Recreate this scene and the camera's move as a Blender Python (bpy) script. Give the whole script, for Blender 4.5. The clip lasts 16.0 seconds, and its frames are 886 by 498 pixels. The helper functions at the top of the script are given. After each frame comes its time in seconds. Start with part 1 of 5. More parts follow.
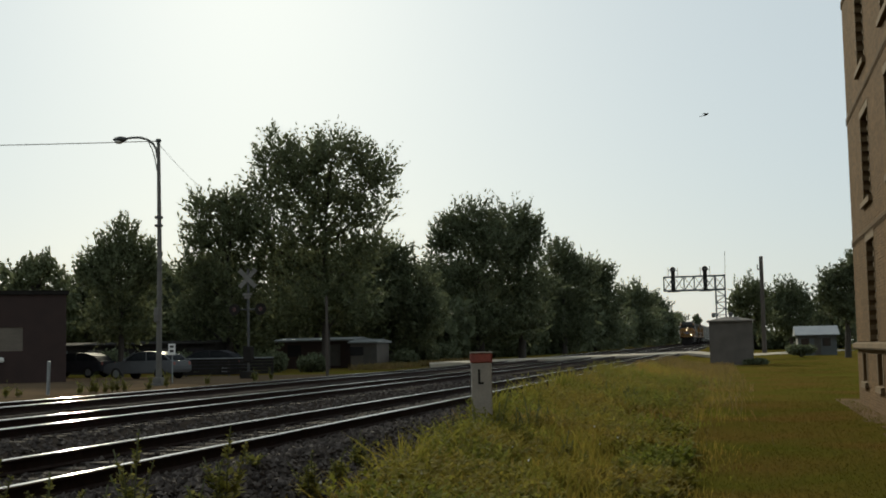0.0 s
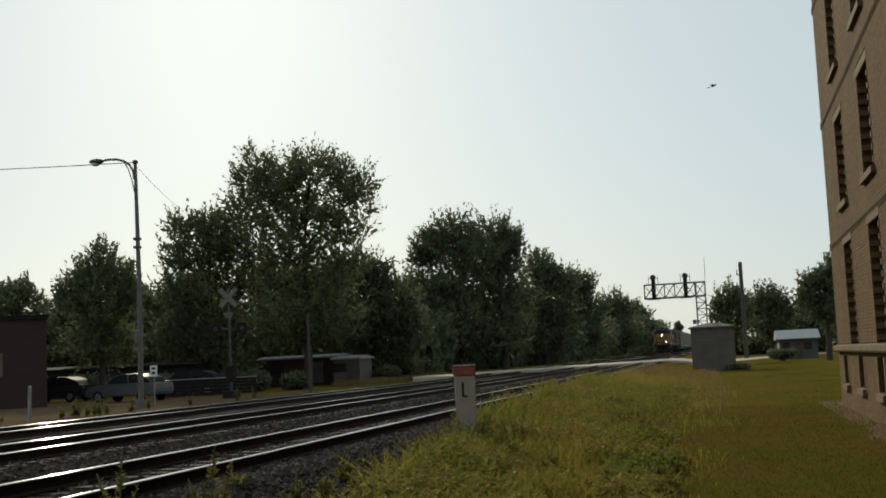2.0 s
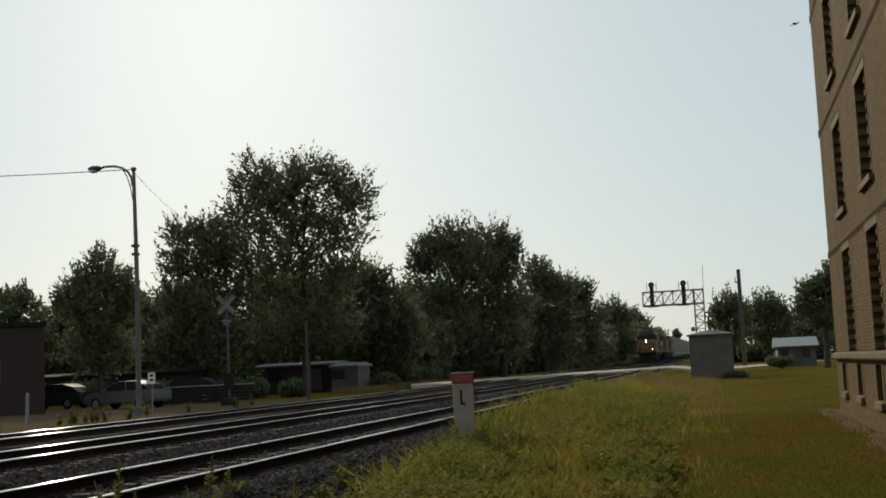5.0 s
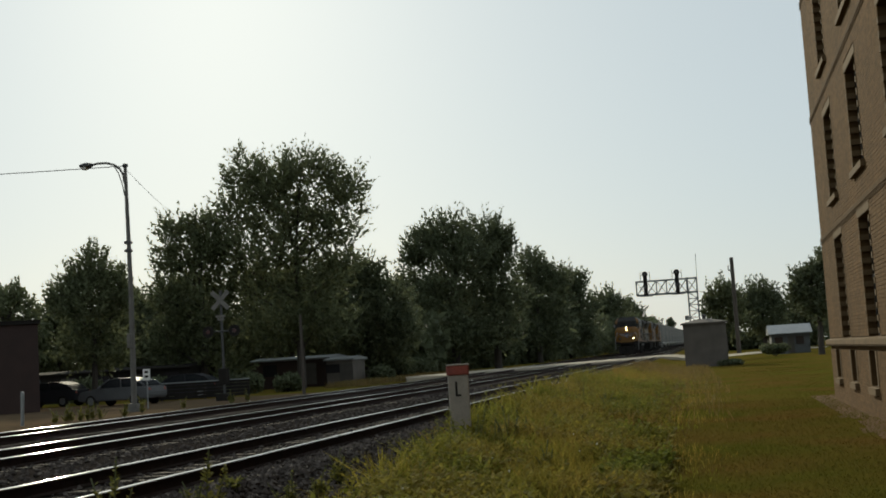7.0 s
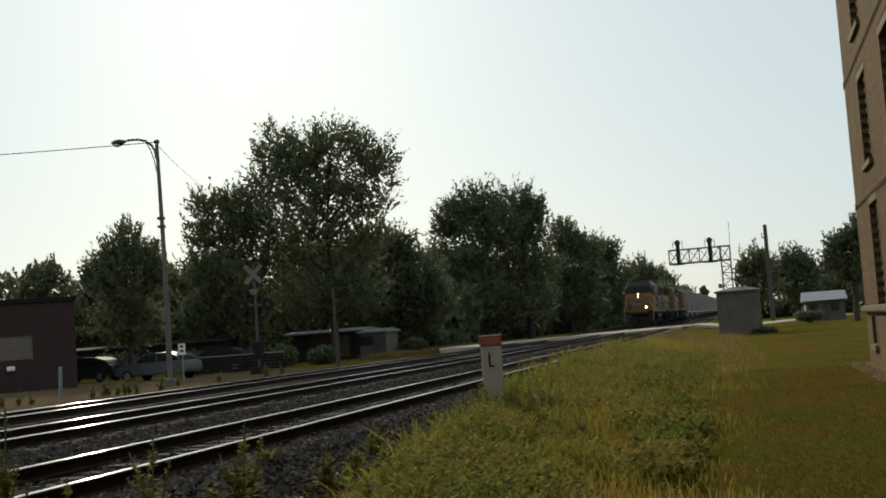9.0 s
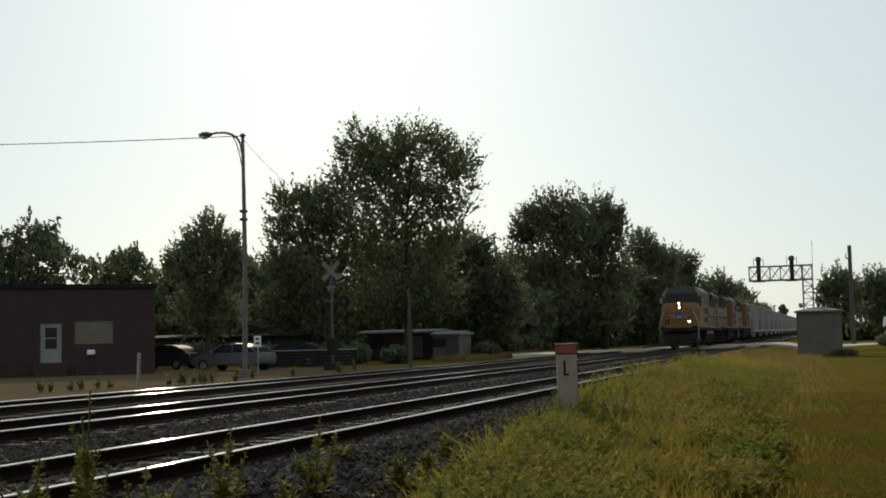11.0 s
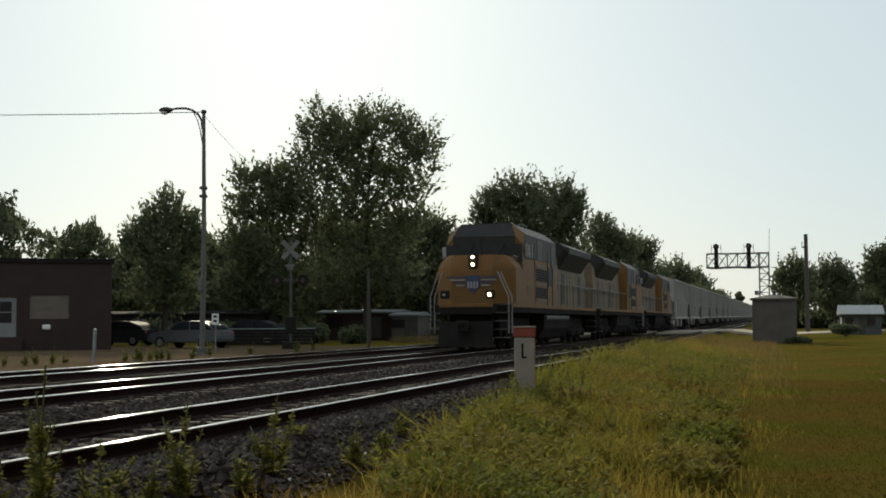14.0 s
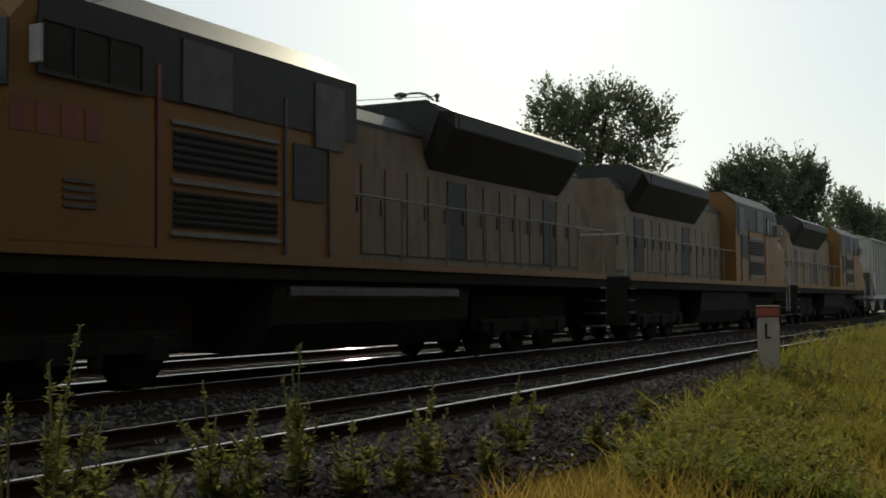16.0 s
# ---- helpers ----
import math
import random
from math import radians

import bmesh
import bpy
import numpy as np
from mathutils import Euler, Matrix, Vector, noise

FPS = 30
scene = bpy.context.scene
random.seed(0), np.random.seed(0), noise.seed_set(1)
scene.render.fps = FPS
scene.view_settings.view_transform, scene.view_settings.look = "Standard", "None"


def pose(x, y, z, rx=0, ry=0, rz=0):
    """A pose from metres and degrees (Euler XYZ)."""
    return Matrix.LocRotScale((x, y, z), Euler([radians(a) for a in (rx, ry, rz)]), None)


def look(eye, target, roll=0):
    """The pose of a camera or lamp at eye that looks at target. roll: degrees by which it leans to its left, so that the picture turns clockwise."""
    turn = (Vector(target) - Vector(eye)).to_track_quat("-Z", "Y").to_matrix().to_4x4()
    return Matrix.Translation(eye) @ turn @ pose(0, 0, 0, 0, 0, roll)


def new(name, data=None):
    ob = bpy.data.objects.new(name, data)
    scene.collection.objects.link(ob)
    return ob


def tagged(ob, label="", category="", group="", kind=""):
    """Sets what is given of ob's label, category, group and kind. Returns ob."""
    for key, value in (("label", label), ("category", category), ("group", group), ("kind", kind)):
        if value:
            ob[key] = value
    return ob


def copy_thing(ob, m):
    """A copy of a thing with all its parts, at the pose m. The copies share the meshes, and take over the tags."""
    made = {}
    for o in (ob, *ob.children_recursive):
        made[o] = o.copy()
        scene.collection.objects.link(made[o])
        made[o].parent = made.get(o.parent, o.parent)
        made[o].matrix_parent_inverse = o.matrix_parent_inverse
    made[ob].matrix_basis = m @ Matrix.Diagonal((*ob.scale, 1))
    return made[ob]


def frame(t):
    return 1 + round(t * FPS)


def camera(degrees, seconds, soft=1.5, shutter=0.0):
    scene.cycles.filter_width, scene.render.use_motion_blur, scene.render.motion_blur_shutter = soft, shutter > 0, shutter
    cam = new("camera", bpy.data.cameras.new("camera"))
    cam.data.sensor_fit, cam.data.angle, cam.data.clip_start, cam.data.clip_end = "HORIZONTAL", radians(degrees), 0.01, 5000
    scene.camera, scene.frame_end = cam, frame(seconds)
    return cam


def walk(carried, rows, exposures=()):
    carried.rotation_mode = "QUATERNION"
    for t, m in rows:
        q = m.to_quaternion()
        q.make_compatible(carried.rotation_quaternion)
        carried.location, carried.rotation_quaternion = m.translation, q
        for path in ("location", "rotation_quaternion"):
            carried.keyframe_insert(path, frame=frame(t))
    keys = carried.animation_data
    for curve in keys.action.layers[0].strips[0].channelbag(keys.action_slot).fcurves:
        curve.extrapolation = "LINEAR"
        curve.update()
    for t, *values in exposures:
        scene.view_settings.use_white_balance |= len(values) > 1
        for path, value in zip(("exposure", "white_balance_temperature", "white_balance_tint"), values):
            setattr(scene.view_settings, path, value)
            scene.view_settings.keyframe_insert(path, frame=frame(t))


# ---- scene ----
# ---- camera ----
EYE_Z = 1.67
cam = camera(40.07, 16.0, soft=1.8)
# seconds, sideways place, yaw, pitch, lean to the right
VIEW = [
(0.0, 0.020, 13.696, 4.680, 1.138),
    (0.5, 0.020, 11.844, 4.657, 1.792),
    (1.0, 0.020, 10.965, 4.340, 2.268),
    (1.5, 0.020, 11.992, 5.076, 3.319),
    (2.0, 0.020, 12.734, 5.296, 2.749),
    (2.5, 0.020, 13.103, 5.322, 2.345),
    (3.0, 0.020, 13.168, 5.672, 2.602),
    (3.5, 0.020, 12.944, 5.753, 2.746),
    (4.0, 0.020, 12.904, 5.990, 2.509),
    (6.5, 0.020, 12.122, 4.994, 3.275),
    (7.0, 0.020, 12.340, 5.251, 3.552),
    (7.5, 0.020, 12.984, 5.225, 3.499),
    (8.0, 0.020, 13.277, 5.302, 3.777),
    (8.5, 0.020, 13.268, 4.891, 3.475),
    (9.0, 0.020, 13.916, 4.011, 4.217),
    (9.2, 0.020, 14.788, 4.971, 3.523),
    (11.3, -0.040, 17.533, 4.346, 1.268),
    (11.5, -0.040, 16.831, 4.504, 0.749),
    (12.0, -0.040, 16.322, 3.564, 0.817),
    (12.5, -0.040, 16.418, 4.260, 0.641),
    (13.0, -0.040, 16.570, 3.917, 0.730),
    (13.5, -0.040, 16.224, 3.679, 0.931),
    (14.0, -0.040, 15.655, 3.461, 0.284),
    (14.5, -0.040, 15.557, 3.602, 0.572),
    (15.0, -0.040, 15.749, 4.309, 0.575),
    (15.3, -0.050, 17.025, 4.487, -0.320),
    (15.5, -0.070, 19.499, 3.925, -0.134),
    (15.6, -0.080, 20.043, 3.172, 0.086),
    (16.0, -0.120, 26.556, 2.589, 0.471),
]


def view_pose(x, yaw, pitch, lean):
    ya, pi = radians(yaw), radians(pitch)
    eye = Vector((x, 0.0, EYE_Z))
    ahead = Vector((-math.sin(ya) * math.cos(pi), math.cos(ya) * math.cos(pi), math.sin(pi)))
    return look(eye, eye + ahead, -lean)


walk(cam, [(t, view_pose(x, ya, p, le)) for t, x, ya, p, le in VIEW], exposures=[(0.0, -0.55, 6000, 0), (1.0, -0.43, 6000, 0), (2.0, -0.54, 6000, 0), (4.0, -0.6, 6000, 0), (8.5, -0.58, 6000, 0), (9.0, -0.43, 6000, 0), (11.5, -0.4, 6000, 0), (16.0, -0.4, 6000, 0)])

# ---- light ----
SUN_AZ, SUN_EL = 22.6, 21.6   # degrees to the left of the tracks' direction, degrees of height
world = bpy.data.worlds.new("world")
scene.world = world
world.use_nodes = True
wn = world.node_tree
sky = wn.nodes.new("ShaderNodeTexSky")
sky.sky_type = "NISHITA"
sky.sun_disc = False
sky.sun_elevation = radians(SUN_EL)
sky.sun_rotation = radians(-SUN_AZ)
sky.air_density, sky.dust_density, sky.ozone_density = 1.0, 1.3, 1.5
# clear sky seen through an even summer haze
haze = wn.nodes.new("ShaderNodeMix")
haze.data_type = "RGBA"
haze.inputs[0].default_value = 0.74
haze.inputs[7].default_value = (11.9, 12.05, 12.2, 1)
wn.links.new(sky.outputs[0], haze.inputs[6])
wn.links.new(haze.outputs[2], wn.nodes["Background"].inputs["Color"])
wn.nodes["Background"].inputs["Strength"].default_value = 0.085
sun = new("sun", bpy.data.lights.new("sun", "SUN"))
sun.data.energy, sun.data.angle, sun.data.color = 5.0, radians(0.8), (1.0, 0.83, 0.6)
saz, sel = radians(SUN_AZ), radians(SUN_EL)
SUN_DIR = Vector((-math.sin(saz) * math.cos(sel), math.cos(saz) * math.cos(sel), math.sin(sel)))
sun.matrix_world = look(SUN_DIR * 100, (0, 0, 0))


# ---- materials ----
def mat(name, c1, c2=None, scale=3.0, rough=0.7, metal=0.0, bump=0.2, fine=40.0, c3=None, island=0.0, stretch=(1, 1, 1), leaf=0.0, spec=0.5):
    """Procedural surface: two colours mixed by broad noise, a third by fine noise, with bump."""
    m = bpy.data.materials.new(name)
    m.use_nodes = True
    n, l = m.node_tree.nodes, m.node_tree.links
    b = n["Principled BSDF"]
    c2 = c2 or tuple(v * 0.75 for v in c1)
    c3 = c3 or tuple(v * 0.6 for v in c1)
    co = n.new("ShaderNodeTexCoord")
    mp = n.new("ShaderNodeMapping")
    mp.inputs["Scale"].default_value = stretch
    l.new(co.outputs["Object"], mp.inputs["Vector"])
    no = n.new("ShaderNodeTexNoise")
    no.inputs["Scale"].default_value, no.inputs["Detail"].default_value = scale, 6
    l.new(mp.outputs[0], no.inputs["Vector"])
    nf = n.new("ShaderNodeTexNoise")
    nf.inputs["Scale"].default_value, nf.inputs["Detail"].default_value = fine, 4
    l.new(mp.outputs[0], nf.inputs["Vector"])
    ra = n.new("ShaderNodeMapRange")
    ra.inputs["From Min"].default_value, ra.inputs["From Max"].default_value = 0.35, 0.65
    l.new(no.outputs["Fac"], ra.inputs["Value"])
    mx = n.new("ShaderNodeMix")
    mx.data_type = "RGBA"
    mx.inputs[6].default_value, mx.inputs[7].default_value = (*c1, 1), (*c2, 1)
    l.new(ra.outputs[0], mx.inputs[0])
    r2 = n.new("ShaderNodeMapRange")
    r2.inputs["From Min"].default_value, r2.inputs["From Max"].default_value = 0.5, 0.75
    r2.inputs["To Max"].default_value = 0.8
    l.new(nf.outputs["Fac"], r2.inputs["Value"])
    m2 = n.new("ShaderNodeMix")
    m2.data_type = "RGBA"
    l.new(r2.outputs[0], m2.inputs[0])
    l.new(mx.outputs[2], m2.inputs[6])
    m2.inputs[7].default_value = (*c3, 1)
    out = m2.outputs[2]
    if island:
        ge = n.new("ShaderNodeNewGeometry")
        ob = n.new("ShaderNodeObjectInfo")
        ad = n.new("ShaderNodeMath")
        ad.operation = "ADD"
        l.new(ge.outputs["Random Per Island"], ad.inputs[0])
        l.new(ob.outputs["Random"], ad.inputs[1])
        fr = n.new("ShaderNodeMath")
        fr.operation = "FRACT"
        l.new(ad.outputs[0], fr.inputs[0])
        hv = n.new("ShaderNodeHueSaturation")
        vr = n.new("ShaderNodeMapRange")
        vr.inputs["To Min"].default_value, vr.inputs["To Max"].default_value = 1 - island, 1 + island
        l.new(fr.outputs[0], vr.inputs["Value"])
        l.new(vr.outputs[0], hv.inputs["Value"])
        l.new(out, hv.inputs["Color"])
        out = hv.outputs[0]
    l.new(out, b.inputs["Base Color"])
    b.inputs["Roughness"].default_value, b.inputs["Metallic"].default_value = rough, metal
    b.inputs["Specular IOR Level"].default_value = spec
    if bump:
        bp = n.new("ShaderNodeBump")
        bp.inputs["Strength"].default_value, bp.inputs["Distance"].default_value = bump, 0.02
        l.new(nf.outputs["Fac"], bp.inputs["Height"])
        l.new(bp.outputs[0], b.inputs["Normal"])
    if leaf:
        tr = n.new("ShaderNodeBsdfTranslucent")
        l.new(out, tr.inputs["Color"])
        ms = n.new("ShaderNodeMixShader")
        ms.inputs[0].default_value = leaf
        l.new(b.outputs[0], ms.inputs[1])
        l.new(tr.outputs[0], ms.inputs[2])
        l.new(ms.outputs[0], n["Material Output"].inputs["Surface"])
    return m


def glow(name, color, strength):
    m = bpy.data.materials.new(name)
    m.use_nodes = True
    b = m.node_tree.nodes["Principled BSDF"]
    b.inputs["Base Color"].default_value = (0.8, 0.8, 0.75, 1)
    b.inputs["Emission Color"].default_value = (*color, 1)
    b.inputs["Emission Strength"].default_value = strength
    return m


def glass(name, c=(0.02, 0.025, 0.03), rough=0.08):
    return mat(name, c, c, rough=rough, bump=0.0)


M_LAWN = mat("lawn", (0.080, 0.081, 0.012), (0.118, 0.076, 0.020), 0.28, 1.0, bump=0.1, fine=9, c3=(0.066, 0.062, 0.011), spec=0.0)
M_BALLAST = mat("oil-darkened ballast", (0.033, 0.028, 0.025), (0.024, 0.021, 0.019), 1.2, 1.0, bump=0.6, fine=22, c3=(0.016, 0.014, 0.012), spec=0.0)
M_STONE = mat("ballast stone", (0.11, 0.095, 0.085), (0.07, 0.06, 0.054), 2, 1.0, bump=0.3, island=0.5, spec=0.05)
M_LOT = mat("lot gravel", (0.115, 0.082, 0.049), (0.086, 0.064, 0.041), 0.6, 0.95, bump=0.5, fine=30, c3=(0.072, 0.062, 0.05), spec=0.0)
M_PAVE = mat("pale road surface", (0.36, 0.315, 0.24), (0.28, 0.24, 0.185), 0.5, 0.9, bump=0.3, fine=12, c3=(0.23, 0.20, 0.155), spec=0.2)
M_RAIL = mat("rail steel", (0.70, 0.67, 0.63), (0.58, 0.55, 0.51), 4, 0.04, 1.0, bump=0.0, stretch=(1, 0.1, 1))
M_RUST = mat("rusty rail side", (0.035, 0.022, 0.017), (0.025, 0.017, 0.014), 6, 0.95, bump=0.3, spec=0.1)
M_TIE = mat("creosoted tie", (0.036, 0.029, 0.024), (0.052, 0.042, 0.035), 3, 0.95, bump=0.5, fine=60, stretch=(0.2, 3, 3), island=0.35, spec=0.15)
M_BRICK = mat("tan brick", (0.135, 0.078, 0.032), (0.108, 0.064, 0.027), 0.5, 0.95, bump=0.3, fine=12, c3=(0.08, 0.05, 0.023), island=0.16, spec=0.06)
M_MORTAR = mat("mortar", (0.10, 0.06, 0.026), (0.085, 0.052, 0.023), 2, 0.95, bump=0.3, spec=0.06)
M_LIME = mat("limestone trim", (0.15, 0.10, 0.052), (0.12, 0.082, 0.043), 1.5, 0.9, bump=0.3, fine=20, spec=0.1)
M_DARKGLASS = glass("dark window glass", (0.03, 0.028, 0.03))
M_FRAME = mat("dark window frame", (0.07, 0.06, 0.05), rough=0.6, bump=0.1)
M_REDBRICK = mat("dark red brick", (0.046, 0.026, 0.021), (0.034, 0.02, 0.017), 1.2, 0.9, bump=0.3, c3=(0.045, 0.022, 0.018), island=0.2)
M_WHITE = mat("white paint", (0.75, 0.74, 0.70), (0.66, 0.65, 0.62), 2, 0.5, bump=0.05, c3=(0.6, 0.58, 0.55))
M_GREYMETAL = mat("galvanised steel", (0.27, 0.28, 0.28), (0.21, 0.22, 0.22), 2.5, 0.5, 0.6, bump=0.1)
M_DARKMETAL = mat("dark painted steel", (0.06, 0.06, 0.06), (0.09, 0.085, 0.08), 3, 0.6, 0.3, bump=0.1)
M_BLACK = mat("grimy black", (0.020, 0.0185, 0.017), (0.028, 0.025, 0.022), 2, 0.95, bump=0.2, spec=0.06)
M_CONC = mat("weathered concrete", (0.37, 0.32, 0.26), (0.30, 0.265, 0.22), 4, 0.85, bump=0.3, c3=(0.24, 0.21, 0.18))
M_RED = mat("faded red paint", (0.30, 0.065, 0.04), (0.22, 0.055, 0.038), 6, 0.7, bump=0.2)
M_WOODPOLE = mat("utility pole wood", (0.075, 0.06, 0.048), (0.055, 0.045, 0.036), 2, 0.85, bump=0.4, stretch=(6, 6, 0.5))
M_BARK = mat("bark", (0.055, 0.045, 0.036), (0.04, 0.034, 0.028), 3, 0.95, bump=0.8, stretch=(3, 3, 0.6))
M_LEAF = mat("maple leaves", (0.112, 0.126, 0.066), (0.13, 0.144, 0.074), 0.4, 0.7, bump=0, c3=(0.075, 0.09, 0.046), island=0.38, leaf=0.45, spec=0.22)
M_LEAF2 = mat("dark broad leaves", (0.098, 0.113, 0.064), (0.114, 0.128, 0.07), 0.4, 0.7, bump=0, c3=(0.064, 0.08, 0.042), island=0.38, leaf=0.42, spec=0.22)
M_GRASS = mat("tall grass blades", (0.165, 0.18, 0.026), (0.31, 0.195, 0.046), 0.35, 0.8, bump=0, c3=(0.115, 0.12, 0.022), island=0.4, leaf=0.45, spec=0.1)
M_SHORT = mat("mown grass blades", (0.088, 0.094, 0.012), (0.13, 0.084, 0.020), 0.28, 0.9, bump=0, c3=(0.078, 0.074, 0.012), island=0.25, leaf=0.3, spec=0.03)
M_DRY = mat("dry grass", (0.19, 0.125, 0.04), (0.15, 0.12, 0.032), 0.6, 0.7, bump=0, island=0.35, leaf=0.4)
M_WEED = mat("weed leaves", (0.19, 0.20, 0.045), (0.23, 0.20, 0.06), 2, 0.95, bump=0, island=0.35, leaf=0.45, spec=0.05)
M_FORB = mat("broad verge leaves", (0.165, 0.185, 0.03), (0.26, 0.20, 0.042), 0.5, 0.9, bump=0, c3=(0.11, 0.13, 0.022), island=0.4, leaf=0.42, spec=0.08)
M_SOIL = mat("bare soil", (0.14, 0.082, 0.036), (0.11, 0.068, 0.03), 1.0, 1.0, bump=0.6, fine=20, c3=(0.10, 0.07, 0.035), spec=0.05)
M_STEM = mat("weed stems", (0.11, 0.12, 0.05), rough=0.8, bump=0)


# ---- mesh helpers ----
def mesh_of(name, bm, material):
    me = bpy.data.meshes.new(name)
    bm.to_mesh(me)
    bm.free()
    for m in (material if isinstance(material, (list, tuple)) else [material]):
        me.materials.append(m)
    return me


def thing(name, bm, material, label="", category="", group="", kind="", at=None):
    ob = new(name, mesh_of(name, bm, material))
    if at is not None:
        ob.matrix_basis = at
    return tagged(ob, label, category, group, kind)


def holder(name, at, label="", category="", group="", kind=""):
    ob = new(name)
    ob.matrix_basis = at
    return tagged(ob, label, category, group, kind)


def part(name, bm, material, parent, label="", at=None):
    ob = new(name, mesh_of(name, bm, material) if isinstance(bm, bmesh.types.BMesh) else bm)
    ob.parent = parent
    if at is not None:
        ob.matrix_basis = at
    if label:
        ob["label"] = label
    return ob


def box(bm, x0, x1, y0, y1, z0, z1, bevel=0.0, mi=0):
    g = bmesh.ops.create_cube(bm, size=1)
    for v in g["verts"]:
        v.co = Vector(((x0 + x1) / 2 + v.co.x * (x1 - x0), (y0 + y1) / 2 + v.co.y * (y1 - y0), (z0 + z1) / 2 + v.co.z * (z1 - z0)))
    fs = {f for v in g["verts"] for f in v.link_faces}
    for f in fs:
        f.material_index = mi
    if bevel:
        es = list({e for f in fs for e in f.edges})
        bmesh.ops.bevel(bm, geom=es, offset=bevel, segments=1, affect="EDGES")
    return bm


def abox(*a, **k):
    return box(bmesh.new(), *a, **k)


def tube(bm, a, b, r0, r1=None, n=8, caps=True):
    a, b = Vector(a), Vector(b)
    r1 = r0 if r1 is None else r1
    d = b - a
    g = bmesh.ops.create_cone(bm, cap_ends=caps, segments=n, radius1=r0, radius2=r1, depth=d.length)
    m = Matrix.Translation((a + b) / 2) @ d.to_track_quat("Z", "Y").to_matrix().to_4x4()
    bmesh.ops.transform(bm, matrix=m, verts=g["verts"])
    return bm


def path_tube(bm, pts, r, n=6):
    """One tube swept along the points."""
    pts = [Vector(p) for p in pts]
    rings = []
    for i, p in enumerate(pts):
        d = (pts[min(i + 1, len(pts) - 1)] - pts[max(i - 1, 0)]).normalized()
        u = d.cross(Vector((0.03, 0.02, 1)) if abs(d.z) < 0.9 else Vector((1, 0.02, 0.03))).normalized()
        w = d.cross(u)
        rings.append([bm.verts.new(p + (u * math.cos(6.2832 * k / n) + w * math.sin(6.2832 * k / n)) * r) for k in range(n)])
    fs = [bm.faces.new(rings[0]), bm.faces.new(rings[-1][::-1])]
    for a, b in zip(rings, rings[1:]):
        for k in range(n):
            fs.append(bm.faces.new((a[k], b[k], b[(k + 1) % n], a[(k + 1) % n])))
    bmesh.ops.recalc_face_normals(bm, faces=fs)
    return bm


def prism(bm, profile, axis, a, b, mi=0):
    """Extrude a closed outline: axis 'y' takes (x, z) points, axis 'x' takes (y, z) points."""
    f = (lambda p, w: (p[0], w, p[1])) if axis == "y" else (lambda p, w: (w, p[0], p[1]))
    va = [bm.verts.new(f(p, a)) for p in profile]
    vb = [bm.verts.new(f(p, b)) for p in profile]
    fs = [bm.faces.new(va), bm.faces.new(vb[::-1])]
    k = len(profile)
    for i in range(k):
        fs.append(bm.faces.new((va[i], vb[i], vb[(i + 1) % k], va[(i + 1) % k])))
    for q in fs:
        q.material_index = mi
    bmesh.ops.recalc_face_normals(bm, faces=fs)
    return bm


def ball(bm, c, r, sx=1, sy=1, sz=1, n=10):
    g = bmesh.ops.create_uvsphere(bm, u_segments=n, v_segments=max(4, n // 2), radius=r)
    for v in g["verts"]:
        v.co = Vector((c[0] + v.co.x * sx, c[1] + v.co.y * sy, c[2] + v.co.z * sz))
    return bm


def raw(name, verts, faces, material, label="", category="", kind="", parent=None):
    me = bpy.data.meshes.new(name)
    me.from_pydata(verts, [], faces)
    me.materials.append(material)
    ob = new(name, me)
    if parent:
        ob.parent = parent
    return tagged(ob, label, category, "", kind)


# ---- lie of the land ----
RAIL_Z = 0.65
TRACKS = (-6.45, -11.08, -15.6)


def rise(y):
    """The line climbs gently beyond sixty metres."""
    d = max(0.0, y - 60.0)
    return 0.004 * d * d / (d + 15.0) if d < 500 else 1.95


def land(x, y):
    if x > -2.2:
        z = 0.0 + 0.05 * noise.noise((x * 0.3, y * 0.3, 0))
    elif x > -4.0:
        f = (-2.2 - x) / 1.8
        z = 0.12 * f * f * (3 - 2 * f) + 0.06 * noise.noise((x * 0.7, y * 0.7, 3))
    elif x > -5.0:
        z = 0.12 + 0.35 * (-4.0 - x)
    elif x > -17.2:
        z = 0.47
    elif x > -18.2:
        z = 0.47 - 0.10 * (-17.2 - x)
    else:
        z = 0.37
    return z + rise(y)

# ---- ground ----
def axis_steps(*spans):
    out = []
    for a, b, s in spans:
        k = max(1, round((b - a) / s))
        out += [a + (b - a) * i / k for i in range(k)]
    return out + [spans[-1][1]]


